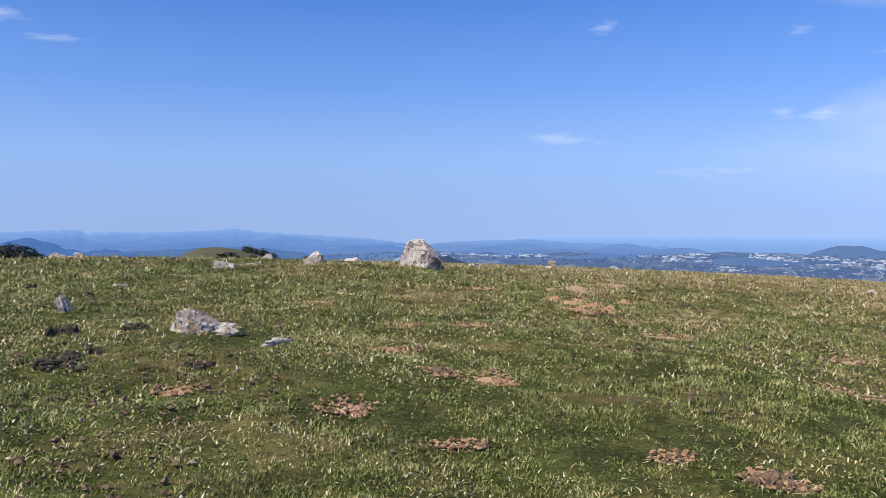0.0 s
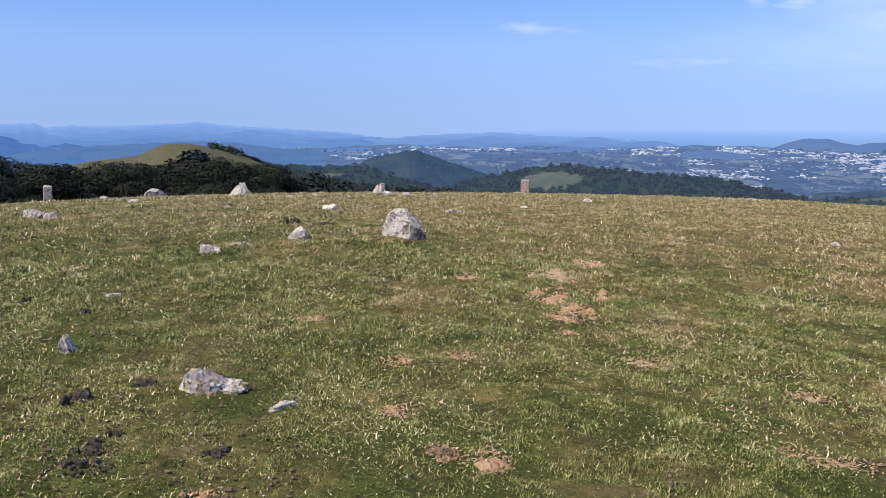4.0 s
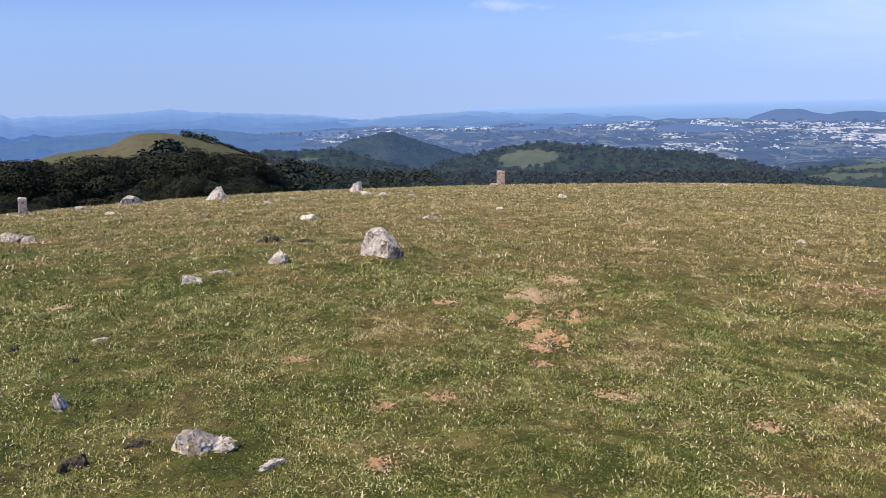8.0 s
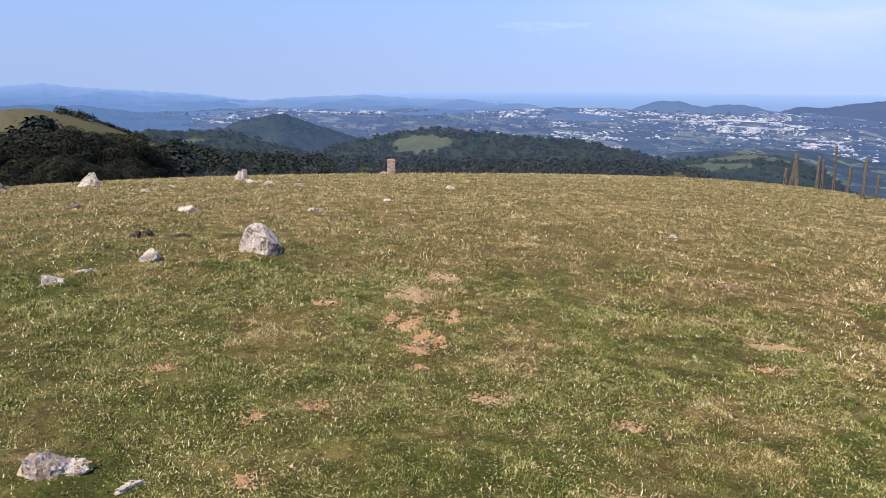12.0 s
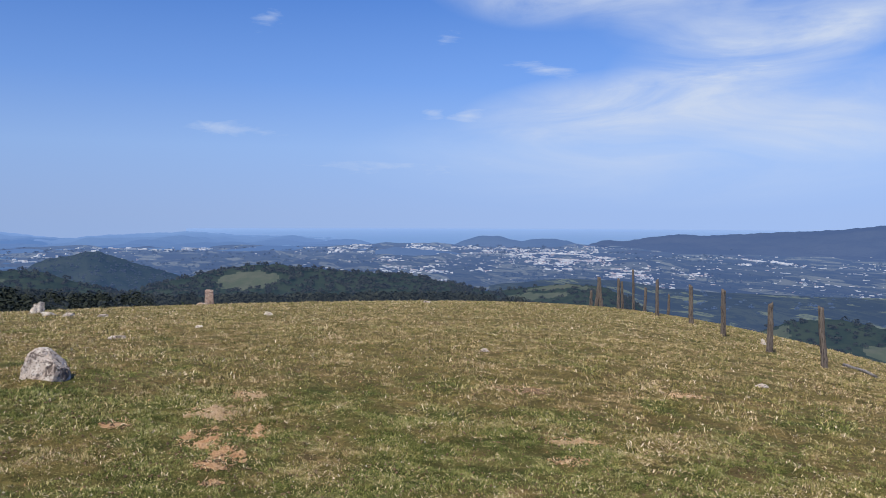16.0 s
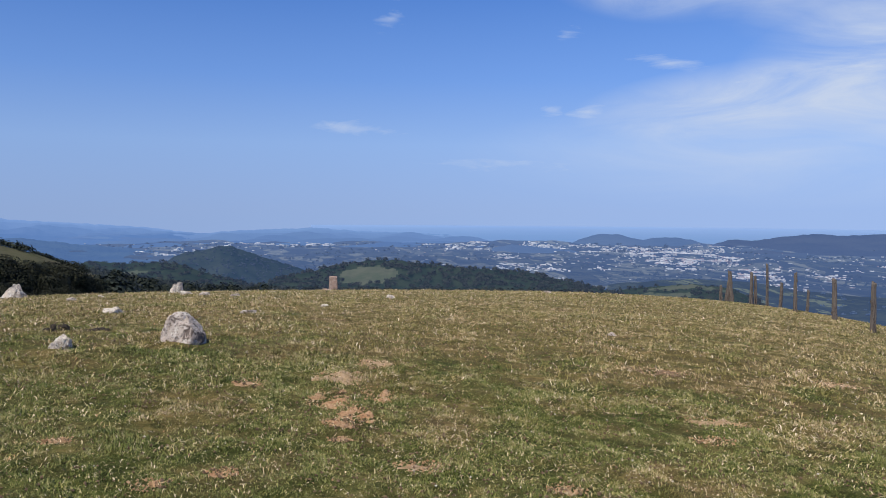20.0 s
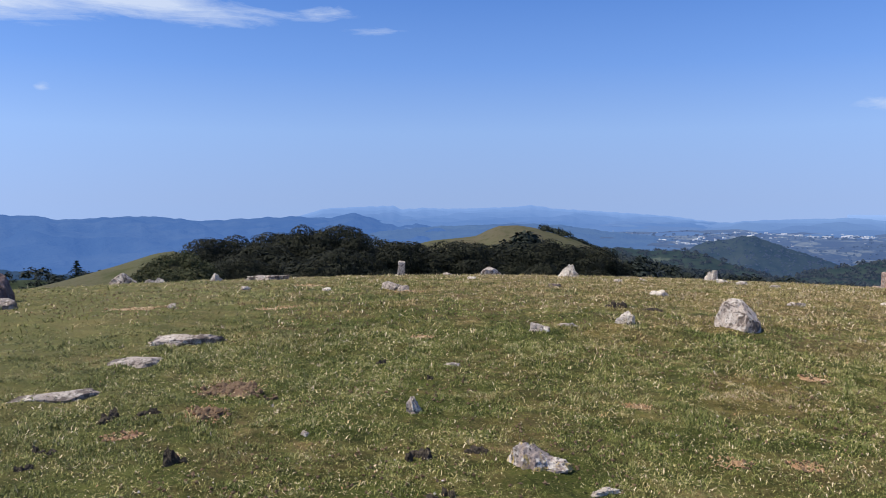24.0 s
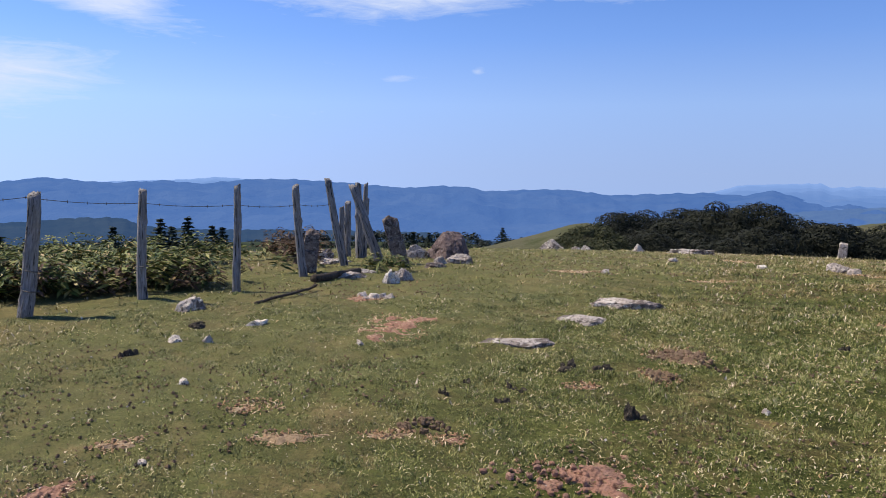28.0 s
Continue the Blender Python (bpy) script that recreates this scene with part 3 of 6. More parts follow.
HILL = ((-34, -6.5), (-29, -4.8), (-25, -3.75), (-22.6, -3.19), (-20.3, -2.97), (-19.3, -2.84), (-18.6, -2.45), (-17.7, -2.08), (-16.2, -2.03),
        (-15, -2.22), (-14.2, -2.46), (-12.3, -3.0), (-10.8, -3.65), (-9.3, -4.35), (-6, -5.3), (0, -6.5))
WOOD_RIDGE = ((-14, -7.5), (-10, -6.1), (-6, -5.9), (0, -6.2), (5, -6.5), (12, -6.6), (20, -6.6), (27, -6.7), (30, -7.0), (36, -8.5), (42, -11))
WOOD_FLOOR = ((-50, -12), (-43, -9.0), (-30, -8.6), (-10, -8.8), (-5, -11))
WEST_PLAIN = ((-100, -5.3), (-82, -5.3), (-74, -5.4), (-60, -5.4), (-50, -5.5), (-44, -6.3), (-36, -8))


def terrain(x, y):
    x, y = np.asarray(x, dtype=float), np.asarray(y, dtype=float)
    r = np.hypot(x, y)
    az = np.degrees(np.arctan2(x, y))
    z = hilltop(x, y)
    north = np.interp(r, (44, 100, 200, 400, 700, 900, 1300), (0, -12, -34, -52, -74, -84, -92))
    east = np.interp(r, (44, 100, 250, 400, 900, 1300), (0, -22, -60, -81, -84, -92))
    e = smooth(30, 44, az)
    z = z + north * (1 - e) + east * e
    z = z + smooth(60, 160, r) * 1.6 * waves(x, y, 70, 11) + smooth(150, 400, r) * 3.0 * waves(x, y, 190, 12)
    for stops, ri, wi in ((SHOULDER, 74, 22), (WOOD_FLOOR, 125, 45), (HILL, 340, 90), (WOOD_RIDGE, 330, 95), (WEST_PLAIN, 190, 60)):
        inside = smooth(stops[0][0] - 1, stops[0][0] + 4, az) * (1 - smooth(stops[-1][0] - 4, stops[-1][0] + 1, az))
        zc = crest(az, stops, ri)
        k = np.exp(-((r - ri) / wi) ** 2) * inside
        z = np.maximum(z, z + (zc - z) * k)
    return z


def mesh_object(name, verts, faces, mats, face_mat=None, smooth_shade=True, parent=None):
    me = bpy.data.meshes.new(name)
    verts = np.asarray(verts, dtype=np.float32)
    faces = np.asarray(faces, dtype=np.int32)
    n = faces.shape[1]
    me.vertices.add(len(verts))
    me.vertices.foreach_set("co", verts.ravel())
    me.loops.add(faces.size)
    me.loops.foreach_set("vertex_index", faces.ravel())
    me.polygons.add(len(faces))
    me.polygons.foreach_set("loop_start", np.arange(0, faces.size, n, dtype=np.int32))
    for mt in mats:
        me.materials.append(mt)
    if face_mat is not None:
        me.polygons.foreach_set("material_index", np.asarray(face_mat, dtype=np.int32))
    me.polygons.foreach_set("use_smooth", np.full(len(faces), smooth_shade))
    me.update(calc_edges=True)
    me.validate()
    ob = new(name, me)
    if parent is not None:
        ob.parent = parent
    return ob


def grid_faces(rows, cols, wrap=False):
    i, j = np.meshgrid(np.arange(rows - 1), np.arange(cols if wrap else cols - 1), indexing="ij")
    k = (j + 1) % cols
    return np.stack([i * cols + j, i * cols + k, (i + 1) * cols + k, (i + 1) * cols + j], -1).reshape(-1, 4)[:, ::-1]


# ground: one sheet from under the camera to the edge of the valley
front = np.arange(-92, 70, 0.45)
behind = np.arange(70, 268, 3.0)
angles = np.radians(np.concatenate([front, behind]))
rings = np.concatenate([np.concatenate([[0.002], np.linspace(0.06, 12, 190)]), np.geomspace(12.1, 60, 130), np.geomspace(61.5, 1250, 90)])
rg, ag = np.meshgrid(rings, angles, indexing="ij")
gx, gy = rg * np.sin(ag) + 0.6, rg * np.cos(ag) + 0.5
gz = terrain(gx, gy)
gf = grid_faces(len(rings), len(angles), True)
fr, fa = rg.ravel()[gf].mean(1), np.degrees(ag.ravel()[gf][:, 0])
grassy_hill = (fr > 175) & (fr < 520) & (fa < -7) & (fa > -27)
field = (fr > 300) & (fr < 460) & (fa > 28) & (fa < 37)
shoulder = (fr <= 84) & (fr > 52)
slot = np.where(fr < 52, 0, np.where(grassy_hill | field | shoulder, 1, 2))
ground = mesh_object("ground", np.stack([gx, gy, gz], -1).reshape(-1, 3), gf, [TURF, PASTURE, WOODED], slot)
tagged(ground, "grazed grassy hilltop of short green and straw turf", "hilltop", kind="structure")

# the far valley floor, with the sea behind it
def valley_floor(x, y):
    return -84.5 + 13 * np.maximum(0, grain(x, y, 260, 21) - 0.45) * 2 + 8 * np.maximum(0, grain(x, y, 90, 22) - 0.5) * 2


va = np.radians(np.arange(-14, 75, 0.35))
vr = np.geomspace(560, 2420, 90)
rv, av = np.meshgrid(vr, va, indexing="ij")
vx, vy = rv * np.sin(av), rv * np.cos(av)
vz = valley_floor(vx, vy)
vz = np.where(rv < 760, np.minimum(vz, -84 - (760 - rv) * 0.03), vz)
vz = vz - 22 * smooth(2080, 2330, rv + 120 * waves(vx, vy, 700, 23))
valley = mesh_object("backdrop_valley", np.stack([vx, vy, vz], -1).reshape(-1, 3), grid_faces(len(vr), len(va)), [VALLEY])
tagged(valley, "broad valley of fields and woods with blue haze painted on", "valley", kind="structure")
na, nr = np.radians(np.arange(28, 76, 0.35)), np.geomspace(420, 980, 60)
rn, an = np.meshgrid(nr, na, indexing="ij")
nx, ny = rn * np.sin(an), rn * np.cos(an)
nz = valley_floor(nx, ny) + 1.0 + 9 * np.maximum(0, grain(nx, ny, 70, 25) - 0.5) - 6 * smooth(880, 980, rn) - 4 * (1 - smooth(420, 520, rn))
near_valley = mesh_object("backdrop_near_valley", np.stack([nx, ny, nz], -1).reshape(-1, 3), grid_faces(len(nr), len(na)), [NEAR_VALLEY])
tagged(near_valley, "dark wooded valley side with small fields", "valley", kind="structure")
sa = np.radians(np.arange(6, 100, 2.0))
sr = np.linspace(1900, 4900, 12)
rs, as_ = np.meshgrid(sr, sa, indexing="ij")
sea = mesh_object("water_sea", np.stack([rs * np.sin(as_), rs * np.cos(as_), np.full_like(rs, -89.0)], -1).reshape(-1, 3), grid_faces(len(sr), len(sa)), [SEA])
tagged(sea, "pale blue sea with haze painted in towards the horizon", "sea", kind="structure")


def ridge(name, stops, r_foot, r_top, z_foot, mat, label, spurs=10.0, seed=1, tooth=1.5, fields=None, field_mat=None):
    """A far range: its skyline by direction, a spurred front slope and a back slope."""
    az = np.arange(stops[0][0], stops[-1][0] + 0.01, 0.16)
    s = np.concatenate([np.linspace(0, 1, 34), np.linspace(1.06, 1.5, 6)])
    sg, ag = np.meshgrid(s, az, indexing="ij")
    zc = crest(ag, stops, r_top) + tooth * waves(ag * 10, ag * 3, 9, seed) * 0.5 + 0.12 * tooth * waves(ag * 10, ag * 5, 2.4, seed + 9)
    r = r_foot + (r_top - r_foot) * sg
    up = np.where(sg <= 1, sg ** 1.25, 1 - (sg - 1) * 1.5)
    z = z_foot + (zc - z_foot) * up
    x, y = r * np.sin(np.radians(ag)), r * np.cos(np.radians(ag))
    bend = np.clip(np.sin(np.minimum(sg, 1) * math.pi), 0, 1)
    z = z + bend * spurs * (waves(x, y, r_top * 0.09, seed + 3) + 0.5 * waves(x, y, r_top * 0.035, seed + 4))
    z = np.minimum(z, EYE_Z + (zc - EYE_Z) / r_top * r + (sg > 1) * -2)
    f = grid_faces(len(s), len(az))
    fm = None
    if fields:
        fa, fs = ag.ravel()[f].mean(1), sg.ravel()[f].mean(1)
        fm = np.zeros(len(f), dtype=int)
        for a0, a1, s0, s1 in fields:
            d = ((fa - (a0 + a1) / 2) / ((a1 - a0) / 2)) ** 2 + ((fs - (s0 + s1) / 2) / ((s1 - s0) / 2)) ** 2
            fm[d + 0.25 * np.sin(fa * 5) + 0.6 * (grain(fa * 3, fs * 20, 2.2, 301) - 0.5) < 1] = 1
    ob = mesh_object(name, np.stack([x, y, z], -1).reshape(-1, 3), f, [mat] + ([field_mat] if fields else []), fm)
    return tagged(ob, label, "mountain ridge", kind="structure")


# the blue of these ranges is painted haze, not their own colour
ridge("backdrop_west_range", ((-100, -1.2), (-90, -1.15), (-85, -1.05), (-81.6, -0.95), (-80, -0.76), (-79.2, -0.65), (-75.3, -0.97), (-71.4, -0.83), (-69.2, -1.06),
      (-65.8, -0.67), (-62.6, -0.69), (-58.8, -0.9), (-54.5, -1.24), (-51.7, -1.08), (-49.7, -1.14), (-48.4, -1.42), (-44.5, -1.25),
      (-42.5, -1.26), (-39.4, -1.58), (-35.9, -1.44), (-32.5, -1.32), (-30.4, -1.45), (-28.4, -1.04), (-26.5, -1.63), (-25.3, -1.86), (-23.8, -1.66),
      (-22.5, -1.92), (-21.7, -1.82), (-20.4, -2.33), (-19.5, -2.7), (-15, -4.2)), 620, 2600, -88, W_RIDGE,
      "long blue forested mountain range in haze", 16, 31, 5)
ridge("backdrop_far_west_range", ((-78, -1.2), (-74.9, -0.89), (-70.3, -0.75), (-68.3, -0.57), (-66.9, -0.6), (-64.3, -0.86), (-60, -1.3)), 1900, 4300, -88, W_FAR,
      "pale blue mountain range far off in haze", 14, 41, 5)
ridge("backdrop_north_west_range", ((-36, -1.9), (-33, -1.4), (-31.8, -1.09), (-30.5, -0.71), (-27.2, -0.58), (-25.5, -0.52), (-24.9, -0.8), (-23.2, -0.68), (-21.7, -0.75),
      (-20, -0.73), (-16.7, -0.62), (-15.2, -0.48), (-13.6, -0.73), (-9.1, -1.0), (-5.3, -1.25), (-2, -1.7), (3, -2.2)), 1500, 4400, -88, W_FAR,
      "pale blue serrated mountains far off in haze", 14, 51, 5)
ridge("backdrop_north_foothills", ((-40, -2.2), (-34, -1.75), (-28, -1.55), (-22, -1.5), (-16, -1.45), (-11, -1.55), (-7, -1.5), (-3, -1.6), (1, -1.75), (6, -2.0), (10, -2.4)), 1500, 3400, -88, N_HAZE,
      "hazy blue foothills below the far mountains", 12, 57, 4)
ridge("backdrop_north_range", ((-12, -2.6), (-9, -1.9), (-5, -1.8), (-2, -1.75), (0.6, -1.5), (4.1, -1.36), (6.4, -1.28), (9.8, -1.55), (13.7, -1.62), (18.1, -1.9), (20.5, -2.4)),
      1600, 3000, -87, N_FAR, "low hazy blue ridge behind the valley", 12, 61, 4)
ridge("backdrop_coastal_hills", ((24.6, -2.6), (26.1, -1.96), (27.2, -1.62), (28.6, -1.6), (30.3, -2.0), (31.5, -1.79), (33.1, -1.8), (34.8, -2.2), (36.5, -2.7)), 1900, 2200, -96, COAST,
      "rounded coastal hills above the town with dark blue painted haze", 5, 71, 3)
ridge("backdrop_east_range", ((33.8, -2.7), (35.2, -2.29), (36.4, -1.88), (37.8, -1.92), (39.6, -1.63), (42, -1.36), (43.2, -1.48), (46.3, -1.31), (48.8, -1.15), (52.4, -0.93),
      (54.9, -0.59), (56.8, -0.35), (61, -0.2), (68, -0.4), (78, -1.5)), 1500, 2300, -94, E_RIDGE, "long coastal ridge with blue grey painted haze", 9, 81, 3)
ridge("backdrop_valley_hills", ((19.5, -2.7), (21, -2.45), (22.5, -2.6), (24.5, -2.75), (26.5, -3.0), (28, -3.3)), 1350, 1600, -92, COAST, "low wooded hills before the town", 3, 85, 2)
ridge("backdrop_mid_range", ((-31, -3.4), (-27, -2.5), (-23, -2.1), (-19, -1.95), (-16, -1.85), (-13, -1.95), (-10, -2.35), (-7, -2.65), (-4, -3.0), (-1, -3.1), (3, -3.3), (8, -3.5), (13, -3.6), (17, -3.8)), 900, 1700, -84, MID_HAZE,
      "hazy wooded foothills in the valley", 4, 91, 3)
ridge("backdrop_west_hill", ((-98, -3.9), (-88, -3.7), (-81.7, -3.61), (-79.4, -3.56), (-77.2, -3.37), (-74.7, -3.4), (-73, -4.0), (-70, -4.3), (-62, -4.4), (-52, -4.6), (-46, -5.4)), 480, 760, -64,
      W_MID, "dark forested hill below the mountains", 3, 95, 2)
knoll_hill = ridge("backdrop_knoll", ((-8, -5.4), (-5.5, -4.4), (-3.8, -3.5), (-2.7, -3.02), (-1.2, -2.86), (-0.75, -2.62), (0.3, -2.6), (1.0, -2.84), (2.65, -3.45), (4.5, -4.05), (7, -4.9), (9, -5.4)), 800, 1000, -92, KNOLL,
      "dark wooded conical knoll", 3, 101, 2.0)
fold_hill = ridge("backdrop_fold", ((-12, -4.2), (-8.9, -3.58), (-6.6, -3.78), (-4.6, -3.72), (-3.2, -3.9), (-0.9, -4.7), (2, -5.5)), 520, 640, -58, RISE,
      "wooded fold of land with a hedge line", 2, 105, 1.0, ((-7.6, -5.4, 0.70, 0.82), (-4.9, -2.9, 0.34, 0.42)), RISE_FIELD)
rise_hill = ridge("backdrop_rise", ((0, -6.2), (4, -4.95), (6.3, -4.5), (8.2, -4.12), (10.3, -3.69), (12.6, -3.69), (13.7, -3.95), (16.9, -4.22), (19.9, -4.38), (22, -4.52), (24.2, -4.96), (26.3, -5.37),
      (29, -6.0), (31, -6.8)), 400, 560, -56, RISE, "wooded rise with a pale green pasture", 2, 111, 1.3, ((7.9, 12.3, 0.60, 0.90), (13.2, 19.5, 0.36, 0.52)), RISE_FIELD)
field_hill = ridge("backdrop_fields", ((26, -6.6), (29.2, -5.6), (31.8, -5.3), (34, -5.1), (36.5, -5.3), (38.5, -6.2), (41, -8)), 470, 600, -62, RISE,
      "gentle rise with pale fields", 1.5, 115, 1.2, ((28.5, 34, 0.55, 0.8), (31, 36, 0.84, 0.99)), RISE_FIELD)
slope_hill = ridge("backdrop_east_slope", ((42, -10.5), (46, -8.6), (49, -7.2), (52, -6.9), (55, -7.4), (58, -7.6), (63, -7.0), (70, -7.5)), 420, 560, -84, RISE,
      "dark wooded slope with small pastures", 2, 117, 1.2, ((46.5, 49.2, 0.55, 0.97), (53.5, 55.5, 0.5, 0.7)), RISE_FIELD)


# houses of the far town, too small and many to count
def far_town(name, spots, seed, label):
    rng = np.random.RandomState(seed)
    V, F, M = [], [], []
    for a0, a1, r0, r1, count, size, white in spots:
        heart = [(rng.uniform(a0, a1), rng.uniform(r0, r1)) for _ in range(max(3, count // 11))]
        for _ in range(count):
            ca, cr = heart[rng.randint(len(heart))]
            if size < 2.5:
                ca, cr = rng.uniform(a0, a1), rng.uniform(r0, r1)
            a = radians(np.clip(ca + rng.normal(0, (a1 - a0) * 0.035), a0, a1))
            r = np.clip(cr + rng.normal(0, (r1 - r0) * 0.05), r0, r1)
            x, y = r * math.sin(a), r * math.cos(a)
            w, d, hh = size * rng.uniform(0.5, 2.6), size * rng.uniform(0.4, 0.9), size * rng.uniform(0.3, 0.6)
            t = rng.uniform(0, math.pi)
            z = float(valley_floor(x, y)) - 0.6
            cs, sn = math.cos(t), math.sin(t)
            b = len(V)
            for zz, k in ((z, 1), (z + hh, 1), (z + hh * 1.35, 0.25)):
                for ux, uy in ((-1, -1), (1, -1), (1, 1), (-1, 1)):
                    lx, ly = ux * w / 2, uy * d / 2 * k
                    V.append((x + lx * cs - ly * sn, y + lx * sn + ly * cs, zz))
            for q in range(4):
                n = (q + 1) % 4
                F += [(b + q, b + n, b + 4 + n, b + 4 + q), (b + 4 + q, b + 4 + n, b + 8 + n, b + 8 + q)]
                M += [0, 0 if rng.rand() < white else 1]
            F.append((b + 8, b + 9, b + 10, b + 11))
            M.append(0 if rng.rand() < white else 1)
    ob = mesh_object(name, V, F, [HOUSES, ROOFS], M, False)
    return tagged(ob, label, "town", kind="stuff")


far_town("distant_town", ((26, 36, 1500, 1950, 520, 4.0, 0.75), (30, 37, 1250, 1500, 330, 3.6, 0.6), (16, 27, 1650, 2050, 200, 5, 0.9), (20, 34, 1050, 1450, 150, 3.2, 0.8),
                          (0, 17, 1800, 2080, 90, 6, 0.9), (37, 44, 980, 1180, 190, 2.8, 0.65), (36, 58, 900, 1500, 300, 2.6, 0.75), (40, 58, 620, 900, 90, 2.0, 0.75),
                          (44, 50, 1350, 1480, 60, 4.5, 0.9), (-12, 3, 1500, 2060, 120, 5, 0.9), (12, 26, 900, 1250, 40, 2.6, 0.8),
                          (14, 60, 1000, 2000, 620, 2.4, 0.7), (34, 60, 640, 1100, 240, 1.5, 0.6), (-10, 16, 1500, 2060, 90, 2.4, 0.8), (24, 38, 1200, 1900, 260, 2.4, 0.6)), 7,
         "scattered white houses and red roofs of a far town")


# ---- trees ----
def frame_of(d):
    d = d / (np.linalg.norm(d, axis=-1, keepdims=True) + 1e-9)
    a = np.where(np.abs(d[..., 2:3]) < 0.9, np.array([0, 0, 1.0]), np.array([1.0, 0, 0]))
    u = np.cross(d, a)
    u /= np.linalg.norm(u, axis=-1, keepdims=True) + 1e-9
    return u, np.cross(d, u)


def leaf_quads(points, normals, size, rng, stray=0.30):
    """A small crooked leaf spray at each point, turned about as the crown's surface is."""
    n = normals + rng.normal(0, stray, normals.shape)
    u, v = frame_of(n)
    t = rng.uniform(0, math.tau, (len(points), 1))
    a, b = u * np.cos(t) + v * np.sin(t), -u * np.sin(t) + v * np.cos(t)
    s = size * rng.uniform(0.55, 1.35, (len(points), 1))
    w = s * rng.uniform(0.45, 0.8, (len(points), 1))
    lift = n / (np.linalg.norm(n, axis=1, keepdims=True) + 1e-9) * s * 0.2
    q = np.stack([points - a * s, points - b * w + lift, points + a * s, points + b * w - lift], 1)
    return q.reshape(-1, 3), np.arange(len(points) * 4).reshape(-1, 4)


def tube(path, radii, sides=7):
    path = np.asarray(path, dtype=float)
    d = np.gradient(path, axis=0)
    u, v = frame_of(d)
    t = np.linspace(0, math.tau, sides, endpoint=False)
    ring = np.cos(t)[None, :, None] * u[:, None] + np.sin(t)[None, :, None] * v[:, None]
    return (path[:, None] + ring * np.asarray(radii)[:, None, None]).reshape(-1, 3), grid_faces(len(path), sides, True)


def join_bits(bits):
    V, F, n = [], [], 0
    for v, f in bits:
        V.append(v)
        F.append(np.asarray(f) + n)
        n += len(v)
    return np.concatenate(V), np.concatenate(F)


def broadleaf(name, seed, height=11.0, count=15000, leaf=0.115):
    """A wind-shaped beech: trunk with limbs, and a domed crown of lobes made of leaf sprays."""
    rng = np.random.RandomState(seed)
    tree = new(name)
    lobes, bits = [], []
    top = np.array([rng.normal(0, 0.3), rng.normal(0, 0.3), height * 0.66])
    bits.append(tube([(0, 0, -1.2), (0.05, 0, height * 0.2), top * 0.6, top], [0.34, 0.25, 0.17, 0.06]))
    squash = rng.uniform(0.75, 1.1)
    lobe_count = 19
    for k in range(lobe_count):
        a = k * 2.4 + rng.uniform(-0.4, 0.4)
        f = 1 - (k + 0.5) / lobe_count
        dome = math.sqrt(max(0.0, 1 - f ** 2))
        reach = height * 0.42 * dome * rng.uniform(0.8, 1.12)
        c = np.array([math.cos(a) * reach, math.sin(a) * reach, height * (0.34 + 0.50 * f * squash * rng.uniform(0.9, 1.1))])
        root = top * rng.uniform(0.35, 0.8)
        if k % 2:
            bits.append(tube([root, (root + c) / 2 + (0, 0, -0.3), c], [0.11, 0.07, 0.03], 5))
        lobes.append((c, height * rng.uniform(0.12, 0.20)))
    v, f = join_bits(bits)
    mesh_object("trunk", v, f, [BARK], parent=tree)
    P, N = [], []
    share = np.array([r ** 2 for _, r in lobes])
    for (c, r), k in zip(lobes, (share / share.sum() * count).astype(int)):
        d = rng.normal(0, 1, (k, 3))
        d /= np.linalg.norm(d, axis=1, keepdims=True)
        d[:, 2] = np.where(d[:, 2] < -0.35, -d[:, 2], d[:, 2])
        knob = 1 + 0.16 * np.sin(4 * d[:, :1] + 5 * d[:, 1:2] + c[0]) * np.cos(5 * d[:, 2:] + c[1])
        rad = r * knob * (0.88 + 0.16 * rng.rand(k, 1) ** 0.6) * np.array([1.15, 1.15, 0.72])
        P.append(c + d * rad)
        N.append(d)
    P = np.concatenate(P)
    P[:, 2] = height * 0.25 + (P[:, 2] - height * 0.25) * (height * 0.75) / (P[:, 2].max() - height * 0.25)
    v, f = leaf_quads(P, np.concatenate(N), leaf, rng, 0.16)
    mesh_object("crown", v, f, [BEECH], smooth_shade=False, parent=tree)
    return tree


def at_ground(x, y, down=0.0):
    return float(terrain(np.array(x), np.array(y))) - down


WOOD_TOP = ((-40.6, -4.9), (-39.8, -4.0), (-38.6, -2.75), (-36.8, -2.89), (-33, -2.53), (-30.5, -2.08), (-28.4, -2.27), (-26.7, -3.09), (-25, -3.6), (-23.8, -3.34), (-20.9, -3.35), (-18.4, -3.7),
            (-17.4, -3.8), (-16, -3.4), (-13, -3.3), (-11, -3.9), (-9, -4.4), (-5.3, -4.5), (-1, -4.95))
beeches = [broadleaf("beech_tree", 100 + k) for k in range(4)]
for b in beeches:
    tagged(b, "dark green wind-shaped beech tree at the wood's edge", "tree", "trees of the wood")
rng = random.Random(12)
spots = []
for k in range(96):
    a = rng.uniform(-39.4, -9)
    layer = rng.random()
    r = 92 + 62 * layer
    el = np.interp(a, [s[0] for s in WOOD_TOP], [s[1] for s in WOOD_TOP]) - (1 - layer) * rng.uniform(0.9, 2.6) - rng.uniform(0.55, 1.1)
    spots.append((a, r, el))
for k in range(26):
    a = -38.9 + k * 1.17 + rng.uniform(-0.4, 0.4)
    el = np.interp(a, [s[0] for s in WOOD_TOP], [s[1] for s in WOOD_TOP])
    spots.append((a, 128 + rng.uniform(-14, 14), el + (0.22, -0.30, 0.05, -0.5, 0.18, -0.15)[k % 6] + rng.uniform(-0.1, 0.1)))
used = set()
